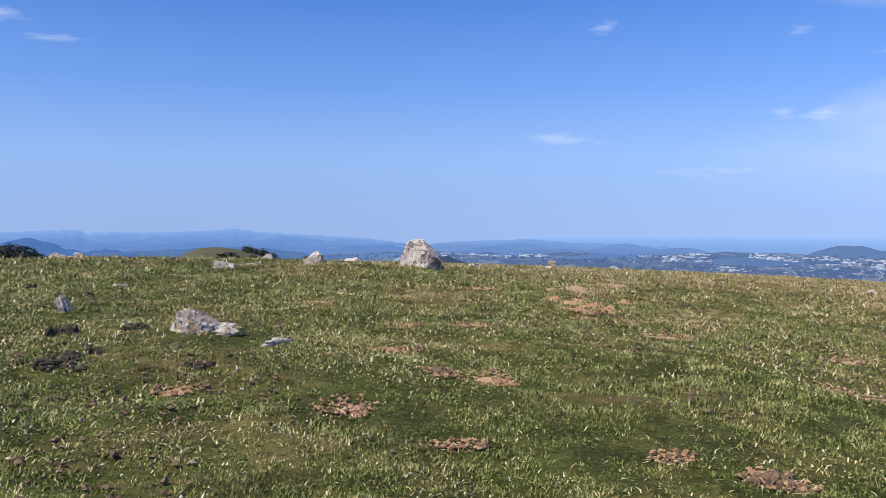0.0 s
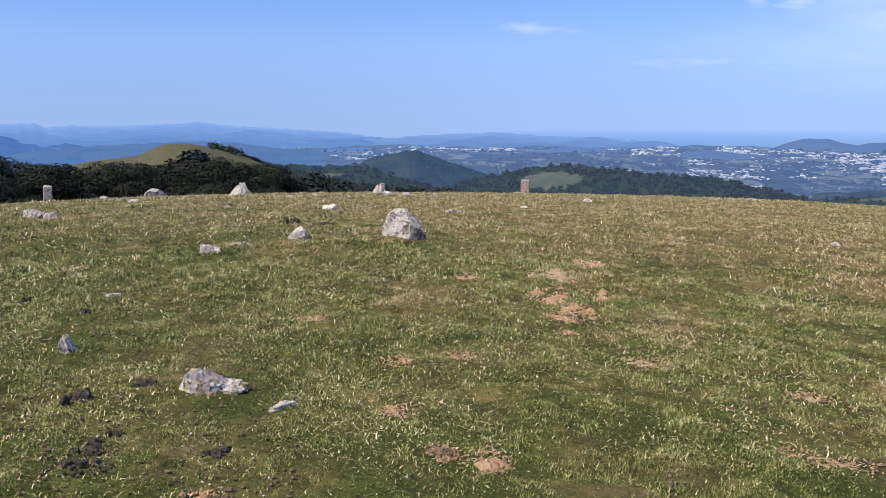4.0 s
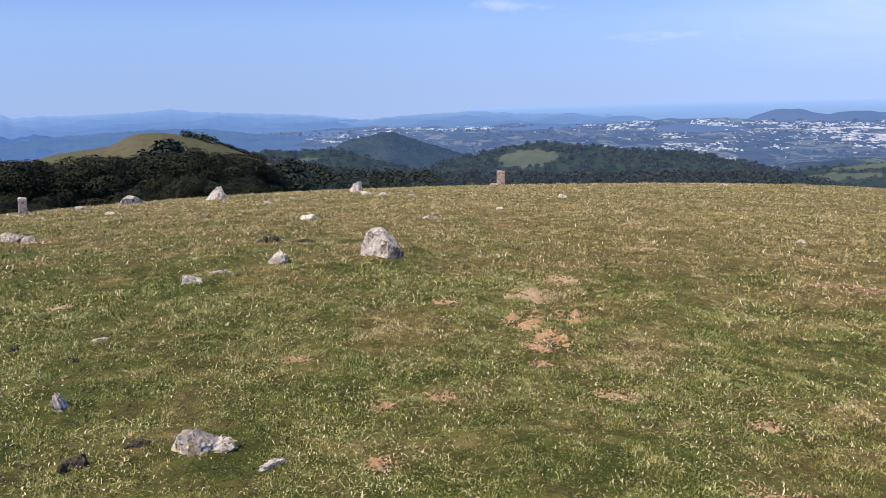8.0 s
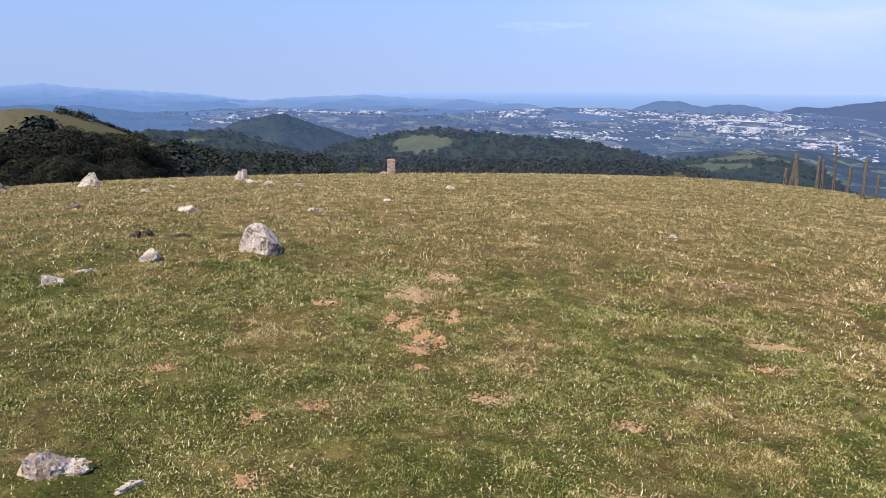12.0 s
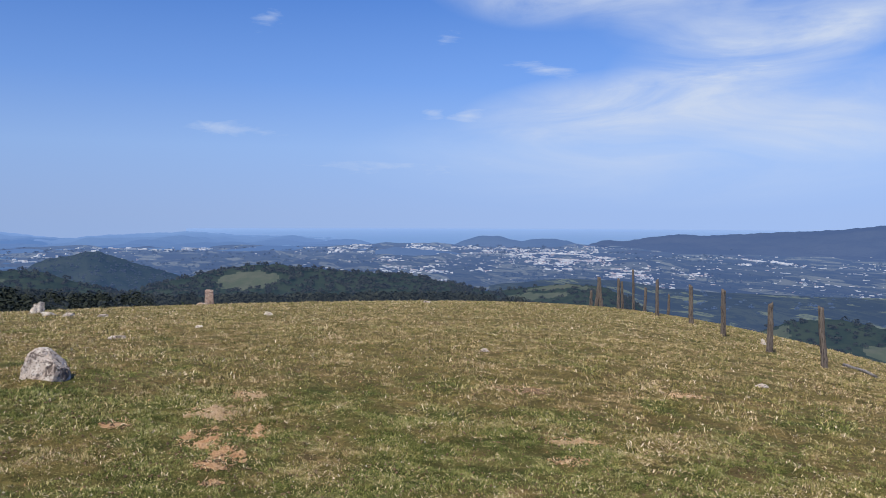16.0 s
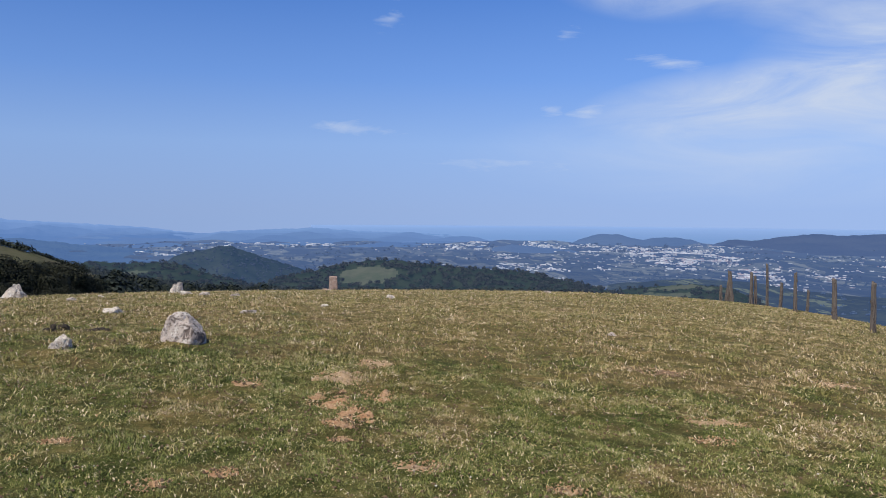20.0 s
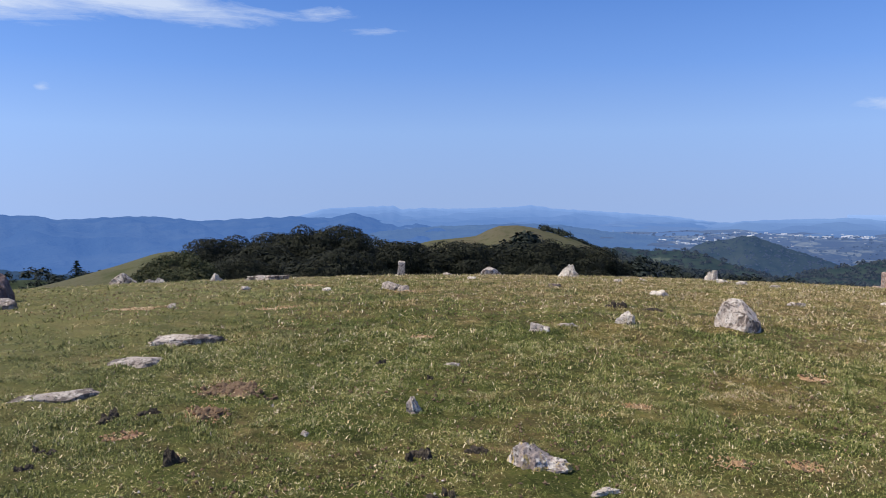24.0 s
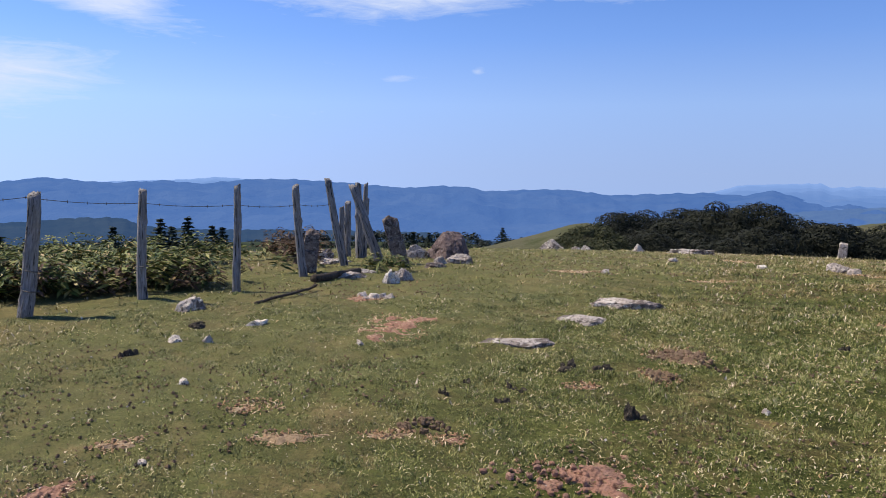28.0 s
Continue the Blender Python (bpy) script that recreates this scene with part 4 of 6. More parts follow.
for k, (a, r, el) in enumerate(spots):
    x, y = r * math.sin(radians(a)), r * math.cos(radians(a))
    z = at_ground(x, y)
    hgt = EYE_Z + r * math.tan(radians(el)) - z
    if hgt < 2.5:
        continue
    hgt = min(hgt, 21)
    s = hgt / 11.0
    src = beeches[k % 4]
    mat4 = pose(x, y, z, rng.uniform(-3, 3), rng.uniform(-3, 3), rng.uniform(0, 360)) @ Matrix.Diagonal((max(s, 0.55) * rng.uniform(0.85, 1.45),) * 2 + (s, 1))
    if k % 4 not in used:
        used.add(k % 4)
        src.matrix_basis = mat4
    else:
        ob = copy_thing(src, pose(0, 0, 0))
        ob.matrix_basis = mat4


def far_canopy(name, places, seed, mat, label, leaf=0.11, quads=120):
    """Far woods: hundreds of crowns, each an uneven heap of leaf sprays over a short stem."""
    rng = np.random.RandomState(seed)
    bits = []
    for x, y, z, h in places:
        k = quads
        d = rng.normal(0, 1, (k, 3))
        d /= np.linalg.norm(d, axis=1, keepdims=True)
        d[:, 2] = np.abs(d[:, 2]) * 1.1 - 0.2
        lob = 1 + 0.3 * np.sin(3 * np.arctan2(d[:, 1:2], d[:, 0:1]) + rng.uniform(0, 6)) + rng.normal(0, 0.12, (k, 1))
        p = np.array([x, y, z + h * 0.55]) + d * np.array([h * 0.5, h * 0.5, h * 0.45]) * lob
        bits.append(leaf_quads(p, d + (0, 0, 0.4), h * leaf, rng))
    v, f = join_bits(bits)
    return tagged(mesh_object(name, v, f, [mat], smooth_shade=False), label, "wood", kind="stuff")


rng = random.Random(4)
flank = []
for k in range(1500):
    a = rng.uniform(-27, -7)
    r = rng.uniform(190, 338)
    lim = np.interp(a, (-27, -22, -19, -17.6, -16.6, -15.6, -14.8, -14, -12.8, -11, -9.5, -7), (-3.9, -3.6, -3.3, -2.95, -2.6, -2.42, -2.62, -3.05, -3.5, -4.1, -4.4, -4.5))
    if k >= 1150:
        a = -7.5 + 11 * rng.random() ** 1.6
    x, y = r * math.sin(radians(a)), r * math.cos(radians(a))
    z, h = at_ground(x, y), rng.uniform(6, 9.5) * (1 if k < 1150 else 0.6)
    if math.degrees(math.atan((z + h - EYE_Z) / r)) < lim:
        flank.append((x, y, z - 0.5, h))
far_canopy("hillside_wood", flank, 3, FAR_WOOD, "dense dark green wood covering the hillside")
clump = []
for k in range(16):
    a, r = rng.uniform(-14.4, -12.3), rng.uniform(335, 352)
    x, y = r * math.sin(radians(a)), r * math.cos(radians(a))
    clump.append((x, y, at_ground(x, y) - 1.2, rng.uniform(2.8, 4.2)))
for k in range(46):
    a = -12.4 + k * 0.075
    r = 345 + rng.uniform(0, 8)
    x, y = r * math.sin(radians(a)), r * math.cos(radians(a))
    clump.append((x, y, at_ground(x, y) - 1.7, rng.uniform(2.2, 3.3)))
far_canopy("hilltop_copse", clump, 5, FAR_WOOD, "small dark copse and hedge on the green hill")
mid = []
for k in range(1900):
    a = rng.uniform(-9, 31)
    r = rng.uniform(215, 372)
    x, y = r * math.sin(radians(a)), r * math.cos(radians(a))
    if a > 28 and rng.random() < 0.6:
        continue
    mid.append((x, y, at_ground(x, y) - 1.2, rng.uniform(2.6, 5.0)))
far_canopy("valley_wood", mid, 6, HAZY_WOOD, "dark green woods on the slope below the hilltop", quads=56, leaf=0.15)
west = []
for k in range(620):
    a, r = rng.uniform(-86, -46), rng.uniform(130, 235)
    x, y = r * math.sin(radians(a)), r * math.cos(radians(a))
    z, h = at_ground(x, y), rng.uniform(1.6, 3.4)
    if a < -62:
        h *= 0.45
    west.append((x, y, z - 0.4, h))
far_canopy("plateau_wood", west, 8, FAR_WOOD, "dark tree line on the plateau before the mountains", quads=90)
plain = []
hearts = [(rng.uniform(-10, 62), rng.uniform(640, 2000)) for _ in range(120)]
for k in range(1300):
    ca, cr = hearts[k % 120]
    a, r = ca + rng.gauss(0, 1.3), cr + rng.gauss(0, 30)
    if a > 66 or a < -13 or r < 620 or r > 2050:
        continue
    x, y = r * math.sin(radians(a)), r * math.cos(radians(a))
    plain.append((x, y, float(valley_floor(x, y)) - 1.0, rng.uniform(2.2, 5.0) * (0.6 + r / 2400)))
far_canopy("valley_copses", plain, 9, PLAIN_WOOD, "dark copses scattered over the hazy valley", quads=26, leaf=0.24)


def clothe(ob, name, count, h0, h1, mat, label, seed):
    """Trees over the wooded faces of a rise, none on its pastures."""
    g = np.random.RandomState(seed)
    centres = [(p.center.x, p.center.y, p.center.z) for p in ob.data.polygons if p.material_index == 0]
    spots_ = [centres[i] for i in g.randint(0, len(centres), count)]
    pl = [(x + g.normal(0, 1.5), y + g.normal(0, 1.5), z - 0.8, g.uniform(h0, h1)) for x, y, z in spots_]
    return far_canopy(name, pl, seed, mat, label, quads=34, leaf=0.2)


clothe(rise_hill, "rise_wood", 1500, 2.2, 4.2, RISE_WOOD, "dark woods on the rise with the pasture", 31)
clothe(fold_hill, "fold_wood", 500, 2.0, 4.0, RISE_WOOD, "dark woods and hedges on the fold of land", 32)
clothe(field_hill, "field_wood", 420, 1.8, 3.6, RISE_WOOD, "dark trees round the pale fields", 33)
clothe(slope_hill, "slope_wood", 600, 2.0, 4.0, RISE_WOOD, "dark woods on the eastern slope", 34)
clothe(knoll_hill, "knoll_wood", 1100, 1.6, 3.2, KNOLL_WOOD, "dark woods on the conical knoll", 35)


heath = []
for k in range(420):
    a = rng.uniform(-45.5, -38.5)
    r = rng.uniform(60, 75)
    if r > np.interp(a, (-45.5, -43.5, -41.5, -39.5), (63, 66, 69, 75)):
        continue
    x, y = r * math.sin(radians(a)), r * math.cos(radians(a))
    heath.append((x, y, at_ground(x, y) - 0.2, rng.uniform(0.5, 1.15)))
far_canopy("heath_bushes", heath, 12, HEATH, "low dark olive bushes on the grassy shoulder", leaf=0.085, quads=150)


def spruce(name, seed, height=8.0):
    rng = np.random.RandomState(seed)
    tree = new(name)
    v, f = tube([(0, 0, -0.5), (0, 0, height * 0.5), (0, 0, height)], [0.16, 0.10, 0.015])
    mesh_object("trunk", v, f, [BARK], parent=tree)
    P, N = [], []
    for k in range(26):
        t = k / 25
        z, reach = height * (0.08 + 0.90 * t), height * 0.42 * (1 - t) ** 0.95 + 0.02
        for j in range(7):
            a = j * 0.9 + k * 1.3 + rng.uniform(-0.25, 0.25)
            m_ = int(6 + 16 * (1 - t))
            s = np.linspace(0.15, 1, m_)[:, None] * reach * rng.uniform(0.75, 1.1)
            p = np.concatenate([math.cos(a) * s, math.sin(a) * s, z - 0.28 * s + 0.12 * s * s / reach], 1)
            P.append(p + rng.normal(0, 0.05, p.shape))
            N.append(np.tile((math.cos(a) * 0.3, math.sin(a) * 0.3, 1.0), (m_, 1)))
    v, f = leaf_quads(np.concatenate(P), np.concatenate(N), 0.15, rng)
    mesh_object("crown", v, f, [SPRUCE], smooth_shade=False, parent=tree)
    return tagged(tree, "dark pointed spruce standing beyond the fence", "conifer", "spruces beyond the fence")


base_spruce = [spruce("spruce_tree", 200), spruce("spruce_tree", 201)]
for k, (a, el, r, h) in enumerate(((-75.5, -4.2, 62, 6), (-72.4, -3.7, 66, 7), (-70.6, -3.6, 64, 7.5), (-71.6, -4.25, 74, 6), (-68.9, -4.2, 70, 5.5), (-68.2, -4.35, 72, 5), (-80.6, -4.6, 60, 6), (-82.2, -4.7, 60, 6),
                                   (-47.6, -4.3, 92, 5), (-54.3, -4.7, 88, 4), (-53.1, -4.75, 88, 4), (-57.5, -4.75, 90, 4), (-46.2, -5.0, 92, 3.0), (-45.7, -5.0, 92, 3.0))):
    x, y = r * math.sin(radians(a)), r * math.cos(radians(a))
    top = EYE_Z - 0.35 + r * math.tan(radians(el + 0.2))
    h = max(2.0, top - at_ground(x, y)) if top - at_ground(x, y) < 14 else 14
    m4 = pose(x, y, top - h, 0, 0, 37 * k) @ Matrix.Diagonal((h / 8.0 * 1.45, h / 8.0 * 1.45, h / 8.0, 1))
    if k < 2:
        base_spruce[k].matrix_basis = m4
    else:
        ob = copy_thing(base_spruce[k % 2], pose(0, 0, 0))
        ob.matrix_basis = m4


# ---- stones ----
def part(name, v, f, mat, parent=None, label="", flat=False):
    ob = mesh_object(name, v, f, [mat], smooth_shade=not flat, parent=parent)
    return tagged(ob, label) if label else ob


ICO = {}


def ico(level):
    if level not in ICO:
        bm = bmesh.new()
        bmesh.ops.create_icosphere(bm, subdivisions=level, radius=1.0)
        ICO[level] = (np.array([v.co[:] for v in bm.verts]), np.array([[v.index for v in f.verts] for f in bm.faces]))
        bm.free()
    return ICO[level]


def noise_at(p, scale, seed):
    return np.array([noise.fractal(Vector(q) * scale + Vector((seed * 3.1, seed * 1.7, seed)), 0.9, 2.1, 5) for q in p])


def stone_shape(w, d, h, seed, level=4, cuts=9, rough=0.10, peak=0.0, flat=0.85, profile=()):
    """A broken boulder: a ball cut by planes, worn flat on top, then split by crevices and weathered."""
    rng = np.random.RandomState(seed)
    v, f = ico(level)
    v = v.copy()
    for k in range(cuts):
        n = rng.normal(0, 1, 3)
        n[2] = abs(n[2]) * (0.9 if k % 3 else 0.2)
        n /= np.linalg.norm(n)
        over = np.maximum(v @ n - rng.uniform(0.55, 0.82), 0)
        v -= over[:, None] * n
    n = np.array([rng.normal(0, 0.22), rng.normal(0, 0.22), 1.0])
    n /= np.linalg.norm(n)
    v -= np.maximum(v @ n - rng.uniform(0.50, 0.66), 0)[:, None] * n * flat
    if peak:
        k = np.clip(v[:, 2], 0, 1)[:, None]
        v[:, :2] *= 1 - peak * k
    v *= 1 + rough * noise_at(v, 1.5, seed)[:, None] + rough * 0.5 * noise_at(v, 4.5, seed + 5)[:, None]
    v *= 1 - rough * 0.9 * np.abs(noise_at(v, 2.6, seed + 11))[:, None]
    if level >= 4:
        for k in range(4):
            n = rng.normal(0, 1, 3)
            n[2] *= 0.5
            n /= np.linalg.norm(n)
            off = v @ n - rng.uniform(-0.4, 0.4) + 0.16 * noise_at(v, 2.2, seed + 20 + k)
            v *= 1 - (0.05 + 0.16 * rough) * np.exp(-(off / 0.04) ** 2)[:, None]
    v /= np.abs(v).max(0)
    lo = v[:, 2] < -0.25
    v[lo, 2] = -0.25 + (v[lo, 2] + 0.25) * 0.3
    if profile:
        s = np.interp(v[:, 0], [q[0] for q in profile], [q[1] for q in profile])
        v[:, 2] *= s
        v[:, 1] *= 0.45 + 0.55 * s
    return v * np.array([w / 2, d / 2, h]), f


def rock(name, x, y, w, h, view, mat, label, seed, depth=0.8, level=4, cuts=13, rough=0.24, peak=0.0, sink=0.0, lean=0.0, category="rock", flat=0.85, profile=()):
    """A stone that shows w wide and h high to an eye looking along the bearing view."""
    v, f = stone_shape(w, w * depth, h, seed, level, cuts, rough, peak, flat, profile)
    ob = mesh_object(name, v, f, [mat], smooth_shade=False)
    ob.matrix_basis = pose(x, y, at_ground(x, y, sink), 0, lean, -view)
    return tagged(ob, label, category)


rock("boulder", -0.31, 10.65, 0.62, 0.43, -2, LIMESTONE, "large pale lichen-spotted limestone boulder on the turf", 6, 0.85, 5, 5, 0.045, 0.05, flat=0.12)
rock("rock", -1.67, 10.02, 0.34, 0.25, -9, WHITE_STONE, "small whitish upright limestone on the turf", 8, 0.8, 5, 12, 0.24, 0.0, flat=0.6)
rock("rock", -1.25, 25.6, 0.50, 0.52, -3, WHITE_STONE, "pointed whitish stone standing on the crest", 14, 0.6, 4, 9, 0.2, 0.15, flat=0.3)
rock("rock", -5.46, 23.7, 0.74, 0.48, -13, WHITE_STONE, "white angular rock on the crest", 15, 0.7, 4, 8, 0.14, 0.22, flat=0.1, profile=((-1, 0.35), (-0.3, 0.7), (0.3, 1.0), (0.7, 0.95), (1.0, 0.6)))
rock("rock", -8.05, 23.7, 0.80, 0.40, -18, LIMESTONE, "pale domed rock on the crest", 17, 0.7, 4, 8, 0.08, flat=0.3)
rock("rock", -4.20, 16.5, 0.40, 0.12, -14, BROWN_STONE, "low brown stone in the grass", 19, 0.7, 3)
rock("rock", -1.85, 15.5, 0.46, 0.16, -6, WHITE_STONE, "flat pale stone in the grass", 21, 0.7, 3)
rock("rock", 0.71, 15.5, 0.44, 0.13, 3, LIMESTONE, "flat whitish stone in the grass", 23, 0.5, 3)
rock("rock", 4.63, 20.7, 0.34, 0.15, 13, WHITE_STONE, "small white stone in the grass", 25, 0.7, 3)
rock("rock", -6.75, 13.5, 0.50, 0.22, -26, GREY_STONE, "heap of broken pale limestone", 27, 0.8, 4, 8, 0.22)
rock("rock", -6.45, 13.35, 0.26, 0.16, -26, GREY_STONE, "grey broken stone beside the heap", 28, 0.8, 3, 8, 0.2)
rock("rock", -7.02, 13.75, 0.24, 0.17, -26, LIMESTONE, "pale broken stone beside the heap", 29, 0.8, 3, 8, 0.2)
lumps = []
for lw, ld, lh, dx, dy, turn, seed in ((0.34, 0.28, 0.175, -0.04, 0.0, 10, 34), (0.36, 0.26, 0.125, 0.02, -0.01, 24, 34), (0.40, 0.22, 0.070, 0.05, -0.01, 0, 38)):
    v, f = stone_shape(lw, ld, lh, seed, 4, 7, 0.16, 0.12, 0.5)
    c, sn = math.cos(radians(turn)), math.sin(radians(turn))
    lumps.append((np.stack([v[:, 0] * c - v[:, 1] * sn + dx, v[:, 0] * sn + v[:, 1] * c + dy, v[:, 2]], -1), f))
v, f = join_bits(lumps)
lichen_rock = mesh_object("rock", v, f, [YELLOW_STONE], smooth_shade=False)
lichen_rock.matrix_basis = pose(-1.475, 4.70, at_ground(-1.475, 4.70), 0, 0, 12)
tagged(lichen_rock, "grey ridged stone with yellow and white lichen", "rock")
rock("rock", -0.975, 4.47, 0.23, 0.08, -34, WHITE_STONE, "small white jagged flake of stone in the turf", 35, 0.42, 5, 8, 0.38,
     profile=((-1, 0.5), (-0.4, 0.7), (0.2, 1.0), (0.6, 0.9), (1.0, 0.3)))
rock("rock", -2.72, 5.48, 0.15, 0.16, -25, LIMESTONE, "small pale leaning stone in the turf", 37, 1.2, 4, 8, 0.2, 0.0, 0.0, -12, flat=0.3)
rock("rock", -2.61, 9.10, 0.32, 0.17, -15, LIMESTONE, "whitish ledge stone breaking the turf", 39, 0.6, 4, 8, 0.2)
rock("rock", -2.36, 9.55, 0.32, 0.07, -13, GREY_STONE, "low flat stone in the turf", 41, 0.5, 3)
rock("rock", -2.97, 7.02, 0.24, 0.06, -21, LIMESTONE, "low pale stone in the turf", 43, 0.5, 3)
rock("rock", -9.0, 22.1, 0.45, 0.14, -22, LIMESTONE, "low pale stone on the crest", 45, 0.6, 3)
rock("rock", -0.33, 22.4, 0.36, 0.14, 0, LIMESTONE, "pale stone on the crest", 47, 0.6, 3)
rock("rock", -0.85, 23.2, 0.42, 0.13, -1, WHITE_STONE, "pale flat stone on the crest", 48, 0.6, 3)
rock("rock", 0.46, 21.9, 0.36, 0.12, 0, LIMESTONE, "low pale stone on the crest", 49, 0.6, 3)
rock("rock", 11.11, 9.6, 0.34, 0.09, 47, LIMESTONE, "pale stone on the slope above the fence", 51, 0.7, 3)
rock("rock", 12.66, 28.3, 0.40, 0.15, 23, LIMESTONE, "small stone on the crest", 53, 0.7, 3)
rock("rock", 18.4, 16.3, 0.22, 0.26, 47, WHITE_STONE, "small round white stone by the fence", 55, 0.8, 3)
rock("rock", -8.98, 2.64, 0.42, 0.22, -71, LIMESTONE, "pale grey lichened rock by the fence", 57, 0.8, 4, 8, 0.12)
rock("rock", -7.73, 2.90, 0.24, 0.08, -66, WHITE_STONE, "small flat white stone in the turf", 59, 0.7, 3)
rock("rock", -7.51, 2.00, 0.18, 0.07, -71, WHITE_STONE, "small white stone in the turf", 61, 0.7, 3)
rock("rock", -7.36, 2.24, 0.12, 0.07, -69, LIMESTONE, "small pale stone in the turf", 63, 0.7, 3)
rock("rock", -9.27, 5.60, 0.27, 0.30, -56, WHITE_STONE, "whitish knobbly rock on bare soil", 65, 0.8, 4, 8, 0.3, 0.05)
rock("rock", -9.45, 5.95, 0.30, 0.30, -56, GREY_STONE, "grey rock at the foot of the stone", 66, 0.8, 4, 8, 0.25, 0.05)
for k, (dx, dy, w, hh) in enumerate(((0, 0, 0.18, 0.12), (0.16, 0.12, 0.14, 0.09), (-0.16, -0.05, 0.16, 0.08), (0.08, -0.16, 0.10, 0.06), (-0.05, 0.17, 0.12, 0.08))):
    rock("rubble_stone", -8.40 + dx, 4.75 + dy, w, hh, -57, LIMESTONE if k % 2 else WHITE_STONE, "small pale rubble stone in a heap", 70 + k, 0.8, 3, 7, 0.15)
rock("slab", -5.60, 4.48, 0.76, 0.075, -60, GREY_STONE, "long flat pale stone slab flush in the turf", 81, 0.38, 4, 6, 0.10)
rock("slab", -5.86, 5.76, 0.62, 0.085, -46, GREY_STONE, "flat pale stone slab in the turf", 83, 0.75, 4, 6, 0.08)
rock("slab", -6.20, 6.75, 1.12, 0.16, -40, LIMESTONE, "long pale broken stone ledge in the turf", 85, 0.34, 5, 8, 0.16)
rock("boulder", -12.02, 8.82, 1.16, 0.57, -51, PURPLE_STONE, "reddish brown boulder beside the fence", 87, 0.85, 5, 7, 0.05, 0.22, flat=0.2)
rock("slab", -10.85, 8.10, 0.55, 0.20, -51, GREY_STONE, "grey slab leaning at the boulder", 89, 0.6, 4, 8, 0.12)
rock("slab", -10.6, 7.4, 0.44, 0.13, -53, BROWN_STONE, "dark flat slab by the fence", 91, 0.6, 3)
rock("slab", -12.3, 8.35, 0.62, 0.30, -54, GREY_STONE, "tilted grey slab beside the boulder", 93, 0.5, 4, 8, 0.12, 0, 0, 14)
rock("slab", -10.9, 7.75, 0.30, 0.24, -54, GREY_STONE, "grey stone at the foot of the upright stone", 94, 0.6, 4, 8, 0.14)
rock("slab", -10.15, 5.40, 0.85, 0.13, -59, GREY_STONE, "flat grey slab lying by the posts", 95, 0.45, 4, 8, 0.12)
rock("slab", -10.45, 5.85, 0.60, 0.15, -62, GREY_STONE, "flat grey slab lying on another", 96, 0.5, 4, 8, 0.12, 0, 0, 5)
rock("slab", -12.3, 6.5, 0.70, 0.14, -60, LIMESTONE, "flat pale slab behind the posts", 97, 0.5, 4)
rock("rock", -12.9, 6.6, 0.46, 0.34, -60, LIMESTONE, "pale stone behind the posts", 98, 0.7, 4)
rock("rock", -15.3, 15.2, 0.80, 0.34, -44, LIMESTONE, "pale broken rock on the crest", 99, 0.8, 5, 9, 0.26, 0.1, flat=0.4)
rock("rock", -13.5, 14.5, 0.30, 0.20, -41, WHITE_STONE, "small pointed white stone on the crest", 111, 0.7, 4, 9, 0.2, 0.5, flat=0.1)
rock("rock", -14.2, 14.9, 0.34, 0.14, -43, LIMESTONE, "low pale stone on the crest", 113, 0.7, 3)
rock("rock", -13.0, 16.0, 0.40, 0.30, -39, WHITE_STONE, "white stone on the crest", 115, 0.7, 4, 9, 0.25, 0.2, flat=0.3, profile=((-1, 0.4), (-0.2, 1.0), (0.4, 0.7), (1, 0.4)))
rock("slab", -11.6, 16.3, 1.30, 0.22, -34, LIMESTONE, "long low pale slab on the crest", 117, 0.4, 4)
for k, (x, y, w, hh) in enumerate(((-7.6, 12.4, 0.22, 0.10), (-9.3, 12.2, 0.28, 0.12), (-8.3, 9.0, 0.2, 0.09), (2.4, 17.5, 0.24, 0.08), (-3.4, 20.2, 0.3, 0.12), (-3.0, 22.0, 0.26, 0.12),
                                   (-6.9, 18.5, 0.3, 0.10), (7.3, 13.0, 0.22, 0.07), (-4.9, 0.9, 0.10, 0.05), (-6.2, 1.6, 0.12, 0.06), (-3.2, 4.6, 0.08, 0.05), (-6.4, 3.3, 0.10, 0.05))):
    rock("stone", x, y, w, hh, 0, LIMESTONE if k % 3 else WHITE_STONE, "small pale stone lying in the grass", 130 + k, 0.7, 3)


def pillar(name, x, y, w, d, h, view, lean_side, lean_back, mat, label, seed, taper=0.12, round_top=0.3, rough=0.09):
    """An upright stone: a roughly squared block with a worn head."""
    v, f = ico(5)
    v = v.copy()
    m_ = np.abs(v).max(1, keepdims=True)
    v = v * (0.42 + 0.58 / m_ * np.minimum(1, m_ * 1.02)) if round_top > 0.5 else np.clip(v / m_, -1, 1) * (1 - 0.10 * (1 - m_))
    v = np.sign(v) * np.abs(v) ** 0.9
    up = np.clip(v[:, 2], -1, 1)
    v[:, :2] *= (1 - taper * (up[:, None] + 1) / 2)
    v[:, 2] -= round_top * 0.22 * (v[:, 0] ** 2 + v[:, 1] ** 2) * (up > 0.3)
    n = noise_at(v * (w, d, h), 4.5, seed)
    v *= 1 + rough * n[:, None]
    v = v * np.array([w / 2, d / 2, h / 2 + 0.1]) + np.array([0, 0, h / 2 - 0.1])
    ob = mesh_object(name, v, f, [mat])
    ob.matrix_basis = pose(x, y, at_ground(x, y), lean_back, lean_side, -view)
    return tagged(ob, label, "standing stone")


pillar("standing_stone", -11.42, 7.30, 0.28, 0.22, 0.84, -55, -15, 0, BROWN_STONE, "brown lichened upright stone with a rounded head", 5, 0.10, 0.5, 0.12)
